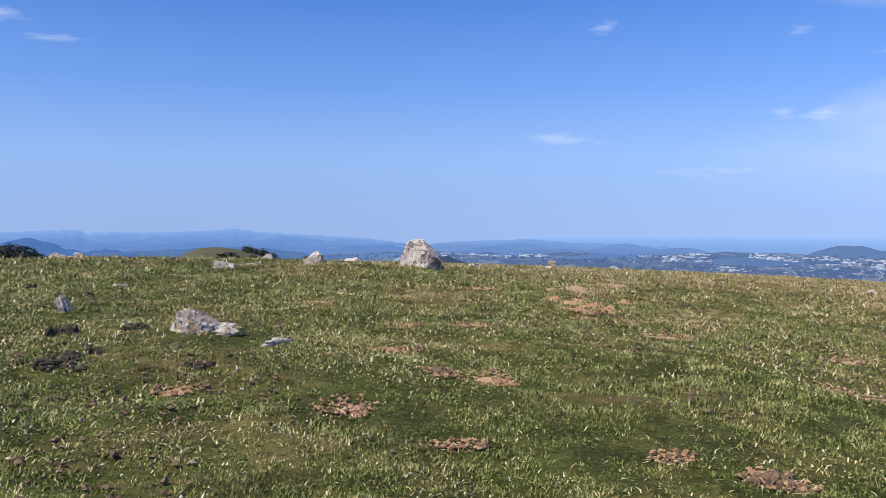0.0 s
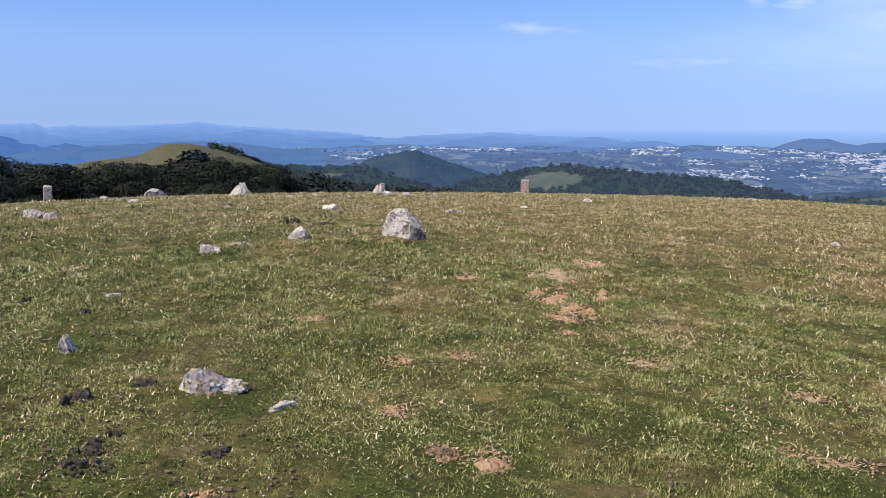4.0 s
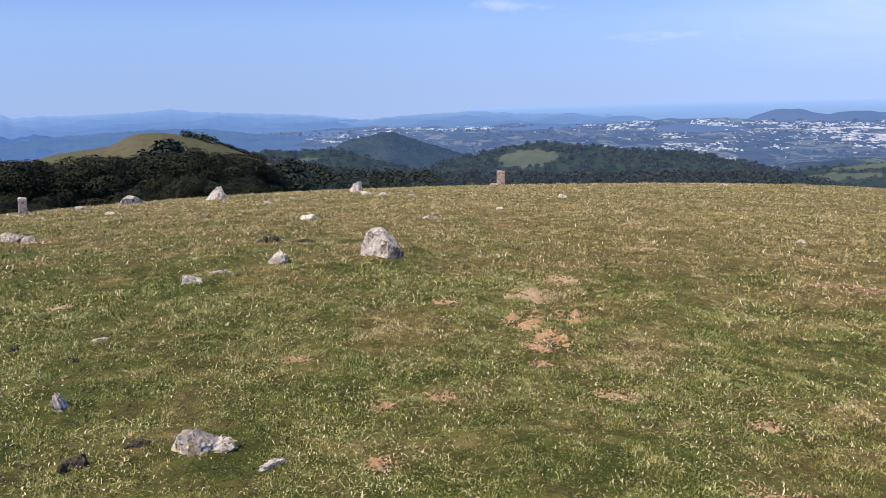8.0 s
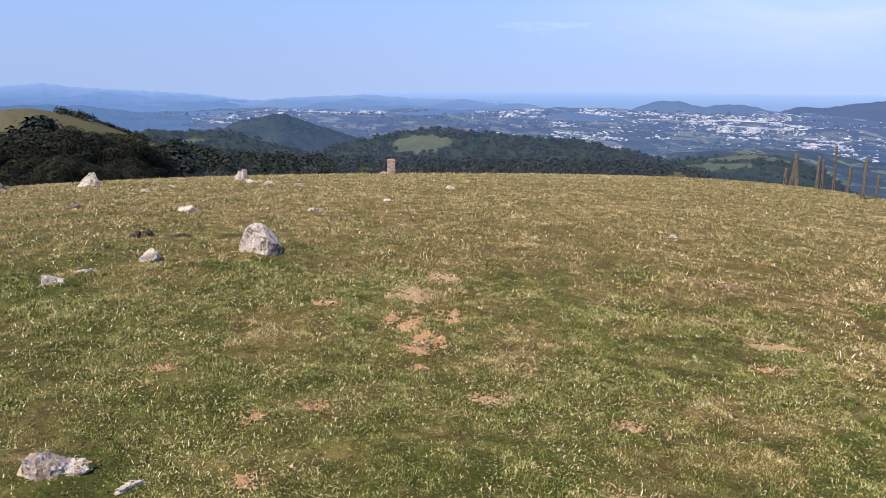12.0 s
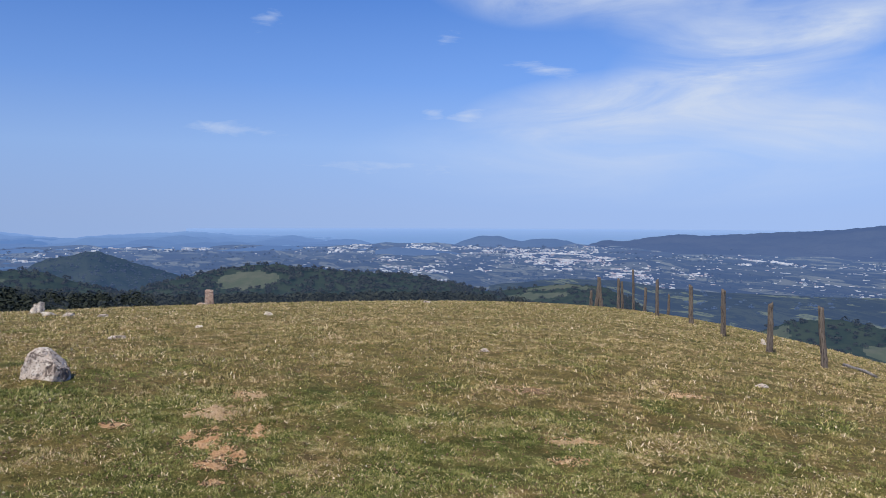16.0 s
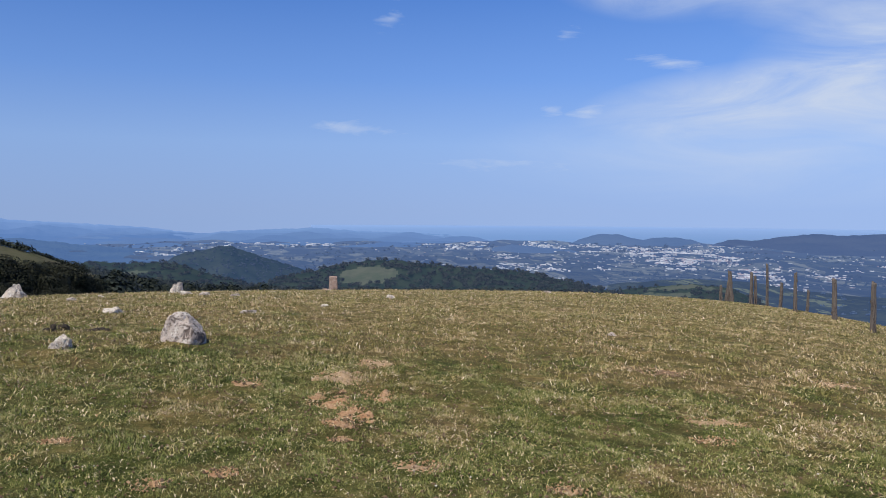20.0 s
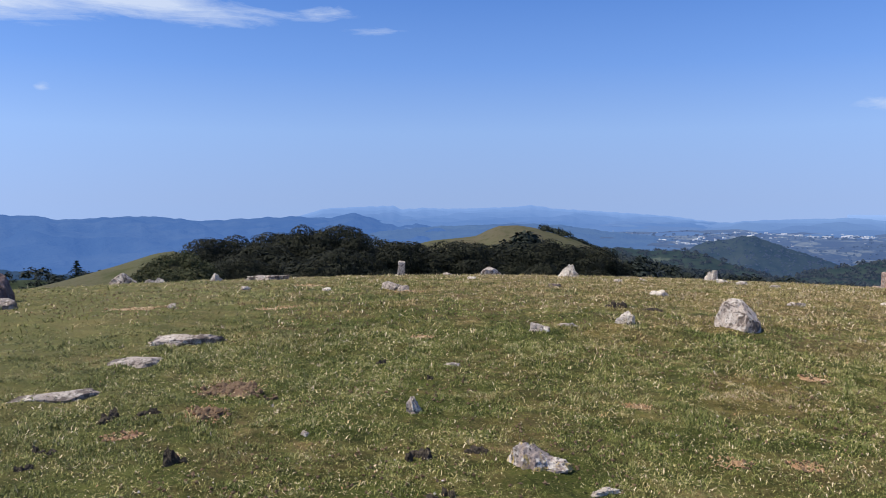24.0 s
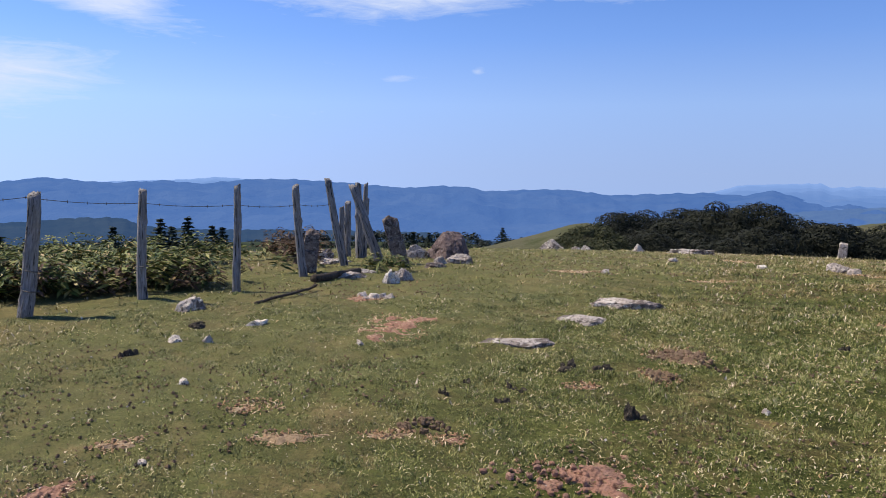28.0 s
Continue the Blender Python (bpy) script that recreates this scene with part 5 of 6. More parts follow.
pillar("standing_stone", -11.19, 5.36, 0.25, 0.2, 0.66, -62, 6, 0, BROWN_STONE, "narrow brown stone standing behind a post", 6, 0.12, 0.45)
pillar("boundary_stone", 4.55, 32.0, 0.36, 0.30, 0.64, 8, 0, 0, RED_STONE, "reddish squared boundary stone on the crest", 7, 0.06, 0.1, 0.04)
pillar("boundary_stone", -10.42, 21.8, 0.25, 0.22, 0.47, -25, 3, 0, GREY_STONE, "pale grey squared boundary stone on the crest", 9, 0.12, 0.2, 0.05)
rock("stone", 4.15, 31.6, 0.5, 0.14, 8, RED_STONE, "low reddish stone at the boundary stone's foot", 150, 0.6, 3)


# ---- fences ----
def post_shape(h, r, seed, sides=12, rings=22, knots=4, square=0.0):
    """A split trunk: crooked, grooved, with knots and a sawn, worn top."""
    rng = np.random.RandomState(seed)
    z = np.concatenate([[-0.35], np.linspace(-0.02, h, rings)])
    t = np.linspace(0, math.tau, sides * 2, endpoint=False)
    cut = 1 + square * 0.16 * np.cos(4 * t + rng.uniform(0, 6)) + 0.04 * np.cos(5 * t + 1) + 0.035 * rng.normal(0, 1, len(t))
    bx = np.interp(z, np.linspace(0, h, 6), np.cumsum(rng.normal(0, r * 0.16, 6)))
    by = np.interp(z, np.linspace(0, h, 6), np.cumsum(rng.normal(0, r * 0.16, 6)))
    rad = r * (1.12 - 0.24 * np.clip(z / h, 0, 1))[:, None] * cut[None] * (1 + 0.035 * rng.normal(0, 1, (len(z), len(t))))
    for _ in range(knots):
        kz, kt = rng.uniform(0.15, 0.95) * h, rng.uniform(0, math.tau)
        g = np.exp(-((z[:, None] - kz) / 0.03) ** 2 - (np.angle(np.exp(1j * (t[None] - kt))) / 0.35) ** 2)
        rad = rad * (1 + 0.38 * g)
    x = bx[:, None] + rad * np.cos(t)
    y = by[:, None] + rad * np.sin(t)
    zz = np.repeat(z[:, None], len(t), 1)
    zz[-1] += r * 0.5 * np.cos(t + rng.uniform(0, 6)) + rng.normal(0, r * 0.12, len(t))
    v = np.stack([x, y, zz], -1).reshape(-1, 3)
    top = np.array([[x[-1].mean(), y[-1].mean(), zz[-1].mean() + r * 0.05]])
    n = len(t)
    b = (len(z) - 1) * n
    cap = [(b + i, b + (i + 1) % n, len(v), len(v)) for i in range(n)]
    f = [tuple(q) for q in grid_faces(len(z), n, True)]
    f = [q[::-1] for q in f][::1]
    tri = [(q[0], q[1], q[2]) for q in f] + [(q[0], q[2], q[3]) for q in f] + [c[:3] for c in cap]
    return np.concatenate([v, top]), np.array(tri)


def fence_post(parent, x, y, h, r, mat, seed, side=0.0, along=0.0, view=0.0, square=0.0, label=""):
    v, f = post_shape(h, r, seed, square=square)
    ob = part("post", v, f, mat, parent, label)
    ob.matrix_basis = pose(x, y, at_ground(x, y), along, side, -view)
    return ob


def wire_along(parent, pts, r=0.0036, sag=0.03, barb=True):
    path = []
    for a, b in zip(pts[:-1], pts[1:]):
        a, b = Vector(a), Vector(b)
        for k in range(12):
            t = k / 12
            path.append(a.lerp(b, t) - Vector((0, 0, sag * 4 * t * (1 - t))))
    path.append(Vector(pts[-1]))
    bits = [tube([p[:] for p in path], [r] * len(path), 5)]
    if barb:
        for k in range(2, len(path) - 1, 2):
            p = path[k]
            bits.append(tube([(p.x, p.y, p.z - 0.018), (p.x + 0.004, p.y, p.z), (p.x, p.y, p.z + 0.018)], [r * 0.5, r * 1.5, r * 0.5], 4))
    v, f = join_bits(bits)
    return part("wire", v, f, WIRE, parent)


west_fence = tagged(new("fence"), "old fence of grey weathered posts with one barbed wire", "fence")
W_POSTS = ((-9.82, 1.19, 1.33, 0.072, 8, 0), (-9.97, 2.47, 1.31, 0.053, 1.5, 0.4), (-10.0, 3.67, 1.38, 0.048, 2.0, 0.2), (-10.67, 5.00, 1.34, 0.056, -5.0, 0))
for k, (x, y, h, r, side, sq) in enumerate(W_POSTS):
    ob = fence_post(west_fence, x, y, h, r, GREY_WOOD, 300 + k, side, 0, -70, sq)
    if k < 2:
        for up in ((0.50, 0.28), (0.40,))[k]:
            a = np.linspace(0, math.tau, 16)
            rr = r * 1.13
            v, f = tube(np.stack([rr * np.cos(a), rr * np.sin(a), np.full(16, up)], 1), [0.006] * 16, 5)
            part("wire_tie", v, f, WIRE, ob)
fence_post(west_fence, -11.73, 6.33, 1.48, 0.060, GREY_WOOD, 311, -10, 0, -59, label="leaning grey post")
fence_post(west_fence, -11.85, 7.13, 1.42, 0.075, GREY_WOOD, 312, -19, 0, -57, 0.3, "strongly leaning grey post")
fence_post(west_fence, -12.82, 7.30, 1.40, 0.06, GREY_WOOD, 313, -1, 0, -57, 0.3)
fence_post(west_fence, -12.86, 7.44, 1.40, 0.045, GREY_WOOD, 318, 1, 0, -57, 0.3)
fence_post(west_fence, -13.57, 7.50, 1.08, 0.065, GREY_WOOD, 314, 2, 0, -58, 0.6)
fence_post(west_fence, -13.42, 7.30, 0.98, 0.055, GREY_WOOD, 315, 1, 0, -58, 0.6)
fence_post(west_fence, -13.9, 8.1, 1.15, 0.05, GREY_WOOD, 317, 4, 0, -58)
fence_post(west_fence, -9.7, -0.1, 1.36, 0.06, GREY_WOOD, 320, 2, 0, -90)
fence_post(west_fence, -9.6, -1.4, 1.36, 0.06, GREY_WOOD, 321, 1, 0, -90)


def post_top(x, y, f, h):
    return (x, y, at_ground(x, y) + h * f)


wire_along(west_fence, [(-9.62, -1.4, at_ground(-9.6, -1.4) + 1.26), (-9.72, -0.1, at_ground(-9.7, -0.1) + 1.28), (-9.88, 1.23, at_ground(-9.82, 1.17) + 1.29), (-10.0, 2.50, at_ground(-9.98, 2.42) + 1.16),
                        (-10.02, 3.70, at_ground(-10, 3.64) + 1.13), (-10.75, 4.97, at_ground(-10.67, 4.98) + 1.06), (-11.85, 6.2, at_ground(-11.7, 6.3) + 1.05)])
east_fence = tagged(new("fence"), "line of bare brown weathered posts along the slope", "fence")
for k, (x, y, h, r, side) in enumerate(((14.93, 9.85, 1.36, 0.085, 2), (15.93, 12.22, 1.44, 0.085, -4), (16.45, 14.29, 1.30, 0.085, 0), (18.05, 17.55, 1.42, 0.085, 0), (20.6, 21.7, 1.42, 0.10, -3),
                                        (21.6, 24.8, 1.5, 0.085, 0), (22.8, 29.0, 1.42, 0.09, 0), (23.05, 29.0, 1.3, 0.08, -2), (22.94, 31.4, 0.75, 0.09, 0), (23.28, 31.4, 1.35, 0.11, 5),
                                        (23.47, 31.2, 1.5, 0.12, -4), (26.85, 32.95, 2.28, 0.075, 0), (24.2, 28.8, 1.15, 0.08, 0), (23.6, 26.5, 0.95, 0.07, 0))):
    fence_post(east_fence, x, y, h, r * 0.8, BROWN_WOOD, 340 + k, side, 0, 50, 0.4)


def pole(name, a, b, r, mat, label, category, seed=1, lift=0.0):
    n = 9
    t = np.linspace(0, 1, n)
    rng = np.random.RandomState(seed)
    p = [(a[0] + (b[0] - a[0]) * s, a[1] + (b[1] - a[1]) * s) for s in t]
    path = [(x + rng.normal(0, r * 0.2), y + rng.normal(0, r * 0.2), at_ground(x, y) + r * 0.8 + lift * s) for (x, y), s in zip(p, t)]
    v, f = tube(path, [r * (1.0 - 0.2 * s) * rng.uniform(0.92, 1.08) for s in t], 9)
    ends = [tuple(path[0]), tuple(path[-1])]
    v = np.concatenate([v, np.array(ends)])
    k = len(v) - 2
    tri = [(q[0], q[1], q[2]) for q in f] + [(q[0], q[2], q[3]) for q in f] + [(i, (i + 1) % 9, k) for i in range(9)] + [(k - 9 + i, k - 9 + (i + 1) % 9, k + 1) for i in range(9)]
    return tagged(mesh_object(name, v, tri, [mat]), label, category)


pole("fallen_pole", (-8.80, 3.38), (-9.33, 4.47), 0.020, DARK_WOOD, "dark thin fallen pole lying on the turf", "pole", 1, 0.05)
pole("fallen_post", (-9.9, 4.75), (-10.35, 5.75), 0.06, DARK_WOOD, "dark rotten fallen post among slabs", "post", 2)
pole("fallen_post", (17.47, 12.89), (16.82, 11.54), 0.045, GREY_WOOD, "pale grey fallen post on the slope", "post", 3)
pole("fallen_post", (16.24, 10.44), (15.95, 9.2), 0.045, GREY_WOOD, "pale grey fallen post on the slope", "post", 4)


# ---- bare soil and dung ----
PATCHES = []


def bare(x, y, w, d, view, mat, label, seed, rise=0.0, deep=1.7, torn=0.055):
    """Scuffed earth that shows in ragged scraps between tufts and dips under the turf."""
    rng = np.random.RandomState(seed)
    d = max(d * deep, w * 0.45)
    a = np.linspace(0, math.tau, 84, endpoint=False)
    rim = 1 + sum(rng.normal(0, 0.42 / k) * np.cos(k * a + rng.uniform(0, 6)) for k in range(2, 14))
    rim = np.clip(rim, 0.4, 1.7)
    s, t = np.meshgrid(np.linspace(0.03, 1.25, 26), a, indexing="ij")
    q = np.repeat(rim[None], 26, 0)
    lx, ly = np.cos(t) * w / 2 * s * q, np.sin(t) * d / 2 * s * q
    c, sn = math.cos(radians(-view)), math.sin(radians(-view))
    X, Y = x + lx * c - ly * sn, y + lx * sn + ly * c
    scrap = grain(X, Y, 0.11, 500 + seed, 4) - 0.5
    Z = hilltop(X, Y) + rise * 0.35 * (1 - s ** 2) + 0.016 * (0.4 - 1.1 * s ** 2) + torn * scrap
    PATCHES.append((x, y, w / 2, d / 2, view))
    ob = mesh_object("soil_patch", np.stack([X, Y, Z], -1).reshape(-1, 3), grid_faces(26, 84, True), [mat], smooth_shade=False)
    return tagged(ob, label, "bare soil", kind="structure")


RS, PS, BS = "bare reddish soil showing through the turf", "pale dry worn patch in the turf", "brown crumbled earth in the turf"
bare(1.22, 7.62, 0.36, 0.40, 10, RED_SOIL, RS, 1, -0.02, torn=0.13)
bare(1.78, 7.80, 0.34, 0.34, 13, RED_SOIL, RS, 2, -0.02, torn=0.13)
bare(1.48, 8.55, 0.48, 0.30, 10, PALE_SOIL, PS, 51, -0.03, torn=0.12)
bare(1.36, 6.98, 0.30, 0.30, 11, RED_SOIL, RS, 52, -0.03, torn=0.13)
bare(2.0, 9.3, 0.42, 0.25, 12, PALE_SOIL, PS, 53, 0.0, torn=0.12)
bare(1.22, 6.72, 0.28, 0.12, 11, RED_SOIL, RS, 3)
bare(1.16, 6.32, 0.18, 0.08, 11, PALE_SOIL, PS, 4)
bare(1.69, 5.61, 0.34, 0.14, 18, PALE_SOIL, PS, 5)
bare(2.66, 5.05, 0.24, 0.12, 28, PALE_SOIL, PS, 6)
bare(0.50, 8.32, 0.32, 0.18, 4, RED_SOIL, RS, 7)
bare(0.20, 5.57, 0.18, 0.12, 3, RED_SOIL, RS, 8)
bare(-0.27, 5.39, 0.28, 0.12, -1, RED_SOIL, RS, 9)
bare(-0.27, 4.46, 0.24, 0.10, -2, RED_SOIL, RS, 10)
bare(-1.04, 6.44, 0.20, 0.10, -8, PALE_SOIL, PS, 11)
bare(0.23, 3.82, 0.24, 0.16, 5, RED_SOIL, RS, 12)
bare(-0.01, 3.90, 0.15, 0.12, 2, BROWN_SOIL, BS, 13, 0.04)
bare(-3.81, 8.21, 0.24, 0.09, -23, PALE_SOIL, PS, 14)
bare(-1.18, 3.41, 0.19, 0.10, -19, RED_SOIL, RS, 15)
bare(-0.41, 3.20, 0.21, 0.14, -7, DEEP_SOIL, RS, 16)
bare(0.06, 2.80, 0.16, 0.06, 1, BROWN_SOIL, BS, 17)
bare(1.13, 2.54, 0.20, 0.12, 24, BROWN_SOIL, BS, 18, 0.05)
bare(0.83, 2.75, 0.12, 0.08, 17, BROWN_SOIL, BS, 19)
bare(-6.88, 4.00, 0.68, 0.70, -54, DEEP_SOIL, RS, 20, 0.015, torn=0.06)
bare(-3.24, 2.76, 0.66, 0.36, -40, DEEP_SOIL, RS, 21, 0.01, torn=0.075)
bare(-4.40, 5.29, 0.50, 0.36, -34, BROWN_SOIL, BS, 22, 0.05)
bare(-4.15, 4.66, 0.28, 0.24, -36, BROWN_SOIL, BS, 23, 0.05)
bare(-4.33, 3.97, 0.24, 0.10, -41, DEEP_SOIL, RS, 24)
bare(-4.76, 1.71, 0.36, 0.12, -64, PALE_SOIL, PS, 25)
bare(-4.12, 2.50, 0.22, 0.10, -53, DEEP_SOIL, RS, 26)
bare(-4.40, 2.25, 0.30, 0.08, -53, PALE_SOIL, PS, 27)
bare(-5.25, 0.87, 0.26, 0.08, -75, PALE_SOIL, PS, 28)
bare(-4.84, 0.42, 0.32, 0.12, -79, DEEP_SOIL, RS, 29)
bare(-5.43, 1.78, 0.34, 0.14, -66, PALE_SOIL, PS, 30)
bare(-6.71, 9.44, 0.62, 0.20, -32, PALE_SOIL, PS, 31)
bare(-8.71, 8.79, 0.75, 0.22, -42, PALE_SOIL, PS, 32)
bare(-8.75, 13.65, 0.7, 0.3, -30, PALE_SOIL, PS, 33)
bare(6.10, 9.45, 0.80, 0.28, 30, BROWN_SOIL, BS, 34, 0.0)
bare(5.24, 6.79, 0.60, 0.16, 34, PALE_SOIL, PS, 35)
bare(8.64, 8.82, 0.62, 0.20, 42, PALE_SOIL, PS, 36)
bare(4.68, 6.13, 0.36, 0.14, 35, RED_SOIL, RS, 37)
bare(2.24, 4.02, 0.46, 0.12, 28, PALE_SOIL, PS, 38, -0.02)
bare(-8.38, 4.68, 0.50, 0.24, -57, DEEP_SOIL, RS, 39)
bare(-6.1, 13.0, 0.5, 0.2, -20, PALE_SOIL, PS, 40)


def dung(x, y, w, h, seed, label="dark dried cow dung on the turf"):
    """A dried pat that has crumbled into a few low uneven lumps."""
    rng = np.random.RandomState(seed)
    bits = []
    for k in range(5):
        lw = w * rng.uniform(0.30, 0.62)
        v, f = stone_shape(lw, lw * 0.8, h * rng.uniform(0.4, 0.95), seed * 7 + k, 3, 5, 0.34)
        a, r = rng.uniform(0, math.tau), (0 if k == 0 else w * rng.uniform(0.25, 0.55))
        bits.append((v + np.array([math.cos(a) * r, math.sin(a) * r * 0.7, 0]), f))
    v, f = join_bits(bits)
    ob = mesh_object("dung", v, f, [DUNG], smooth_shade=False)
    ob.matrix_basis = pose(x, y, at_ground(x, y), 0, 0, rng.uniform(0, 360))
    return tagged(ob, label, "dung", "dung on the turf")


for k, (x, y, w, h) in enumerate(((-4.60, 3.53, 0.13, 0.05), (-4.72, 4.20, 0.18, 0.06), (-4.55, 4.44, 0.13, 0.05), (-7.31, 1.51, 0.16, 0.09), (-4.90, 3.33, 0.09, 0.05), (-4.83, 3.02, 0.08, 0.05),
                                  (-4.45, 3.24, 0.09, 0.04), (-3.66, 3.75, 0.13, 0.09), (-3.02, 6.50, 0.09, 0.05), (-3.68, 6.80, 0.10, 0.05), (-1.95, 4.80, 0.14, 0.06), (-2.25, 4.52, 0.16, 0.07),
                                  (-1.89, 3.84, 0.20, 0.05), (-1.24, 3.88, 0.13, 0.05), (-1.84, 4.03, 0.08, 0.05), (-2.18, 12.15, 0.34, 0.15))):
    dung(x, y, w * 1.1, h * 1.3, 400 + k)
dung(-8.15, 2.45, 0.24, 0.07, 430)
dung(-4.9, 0.9, 0.10, 0.05, 431)
dung(-1.6, 12.1, 0.28, 0.07, 432)
dung(-1.95, 2.75, 0.16, 0.06, 433)


# ---- bracken ----
def fronds(places, seed):
    """Arching fern fronds, each a stem with rows of drooping leaflets."""
    rng = np.random.RandomState(seed)
    Q = []
    for x, y, z, h, size in places:
        a = rng.uniform(0, math.tau)
        t = np.linspace(0, 1, 15)
        reach = size * rng.uniform(0.55, 1.0)
        s = np.clip((t - 0.35) / 0.65, 0, 1)
        px = x + math.cos(a) * reach * (0.15 * t + 0.85 * s ** 1.4)
        py = y + math.sin(a) * reach * (0.15 * t + 0.85 * s ** 1.4)
        pz = z + h * (np.minimum(t / 0.6, 1) - 0.35 * s ** 2)
        for k in range(4, 15):
            ln = size * 0.34 * (1 - (k - 4) / 11.5)
            for sd in (-1, 1):
                b = a + sd * rng.uniform(1.1, 1.4)
                o = np.array([px[k], py[k], pz[k]])
                tip = o + np.array([math.cos(b) * ln, math.sin(b) * ln, -ln * rng.uniform(-0.25, 0.7)])
                w = np.array([math.cos(a), math.sin(a), rng.uniform(-0.5, 0.5)]) * ln * 0.17
                mid = (o + tip) / 2 + np.array([0, 0, ln * 0.07])
                Q += [o, mid - w, tip, mid + w]
    return np.array(Q), np.arange(len(Q)).reshape(-1, 4)


rng = random.Random(21)


def bracken(name, az0, az1, r0, r1, count, h0, h1, mat, label, seed):
    pl = []
    for _ in range(count):
        a = radians(rng.uniform(az0, az1))
        r = rng.uniform(r0, r1)
        x, y = -0.5 + r * math.sin(a), -0.3 + r * math.cos(a)
        lump = float(grain(x, y, 1.1, 33))
        if lump < 0.36:
            continue
        pl.append((x, y, at_ground(x, y), rng.uniform(h0, h1) * (0.35 + 1.3 * lump), rng.uniform(0.38, 0.75)))
    v, f = fronds(pl, seed)
    return tagged(mesh_object(name, v, f, [mat], smooth_shade=False), label, "bracken", kind="stuff")


bracken("bracken", -90, -68.5, 10.4, 14.5, 1150, 0.22, 0.56, FERN, "dense green and yellowing bracken behind the fence", 1)
bracken("bracken", -68.5, -64.0, 11.8, 14.5, 150, 0.2, 0.45, FERN, "lower green bracken behind the fence", 2)
bracken("bracken", -64.8, -61.3, 12.6, 16.5, 120, 0.28, 0.6, FERN_DEAD, "dead brown bracken behind the fence", 3)
bracken("bracken", -88, -66, 10.3, 13.0, 210, 0.18, 0.42, FERN_DEAD, "dead brown bracken stems at the fence", 4)
bracken("bracken", -58.0, -54.6, 11.7, 12.6, 12, 0.12, 0.26, FERN, "small green ferns between the stones", 5)


# ---- crumbs of earth ----
def crumbs(name, count, mat, label, seed, where, size):
    """Small angular clods, each a crooked double pyramid."""
    g = np.random.RandomState(seed)
    if where == "patches":
        pick = [PATCHES[i] for i in g.randint(0, len(PATCHES), count)]
        rr, tt = np.sqrt(g.rand(count)) * 1.35, g.uniform(0, math.tau, count)
        u, v = rr * np.cos(tt), rr * np.sin(tt)
        p = np.array(pick)
        c, s = np.cos(np.radians(-p[:, 4])), np.sin(np.radians(-p[:, 4]))
        x, y = p[:, 0] + u * p[:, 2] * c - v * p[:, 3] * s, p[:, 1] + u * p[:, 2] * s + v * p[:, 3] * c
    else:
        a, r = np.radians(g.uniform(-88, 62, count)), 1.8 + 16 * g.rand(count) ** 0.8
        x, y = r * np.sin(a), r * np.cos(a)
        keep = grain(x, y, 1.4, 91) > 0.52
        x, y = x[keep], y[keep]
    n = len(x)
    z = hilltop(x, y) + 0.012
    s = size * g.uniform(0.35, 1.4, (n, 1))
    o = np.stack([x, y, z], -1)
    dirs = np.array([(1, 0, 0), (0, 1, 0), (-1, 0, 0), (0, -1, 0), (0, 0, 0.8), (0, 0, -0.8)])
    t = g.uniform(0, math.tau, n)
    V = []
    for d in dirs:
        q = np.stack([d[0] * np.cos(t) - d[1] * np.sin(t), d[0] * np.sin(t) + d[1] * np.cos(t), np.full(n, d[2])], -1)
        V.append(o + q * s * g.uniform(0.6, 1.2, (n, 1)) + g.normal(0, 0.15, (n, 3)) * s)
    V = np.stack(V, 1).reshape(-1, 3)
    f = np.array([(0, 1, 4), (1, 2, 4), (2, 3, 4), (3, 0, 4), (1, 0, 5), (2, 1, 5), (3, 2, 5), (0, 3, 5)])
    F = (f[None] + 6 * np.arange(n)[:, None, None]).reshape(-1, 3)
    return tagged(mesh_object(name, V, F, [mat], smooth_shade=False), label, "earth crumbs", kind="stuff")


def clods(x, y, w, d, view, count, size, mat, seed, label="heap of small dry clods of turned earth"):
    """Turned earth: many small lumps in a loose heap."""
    g = np.random.RandomState(seed)
    v0, f0 = ico(1)
    c, sn = math.cos(radians(-view)), math.sin(radians(-view))
    bits = []
    for _ in range(count):
        r, t = g.rand() ** 0.6, g.uniform(0, math.tau)
        lx, ly = math.cos(t) * r * w / 2, math.sin(t) * r * d / 2
        px, py = x + lx * c - ly * sn, y + lx * sn + ly * c
        q = size * g.uniform(0.4, 1.3)
        v = v0 * (q * g.uniform(0.7, 1.3, 3)) * g.uniform(0.75, 1.2, (len(v0), 1))
        bits.append((v + (px, py, float(hilltop(px, py)) + q * 0.35 + 0.02 * (1 - r)), f0))
    v, f = join_bits(bits)
    return tagged(mesh_object("earth_clods", v, f, [mat], smooth_shade=False), label, "earth clods", kind="stuff")


clods(-4.40, 5.29, 0.46, 0.40, -34, 110, 0.024, BROWN_SOIL, 1)
clods(-4.12, 4.66, 0.30, 0.34, -36, 46, 0.024, BROWN_SOIL, 2)
clods(-4.02, 5.30, 0.30, 0.20, -36, 18, 0.022, BROWN_SOIL, 3)
clods(-3.35, 2.62, 0.80, 0.40, -40, 60, 0.018, DEEP_SOIL, 4)
clods(-4.40, 2.52, 0.34, 0.30, -53, 46, 0.020, BROWN_SOIL, 5)
clods(0.0, 3.88, 0.17, 0.14, 2, 40, 0.015, BROWN_SOIL, 6)
clods(1.10, 2.52, 0.20, 0.14, 24, 40, 0.014, BROWN_SOIL, 7)
clods(-1.86, 3.62, 0.30, 0.20, -27, 34, 0.016, DUNG, 8)
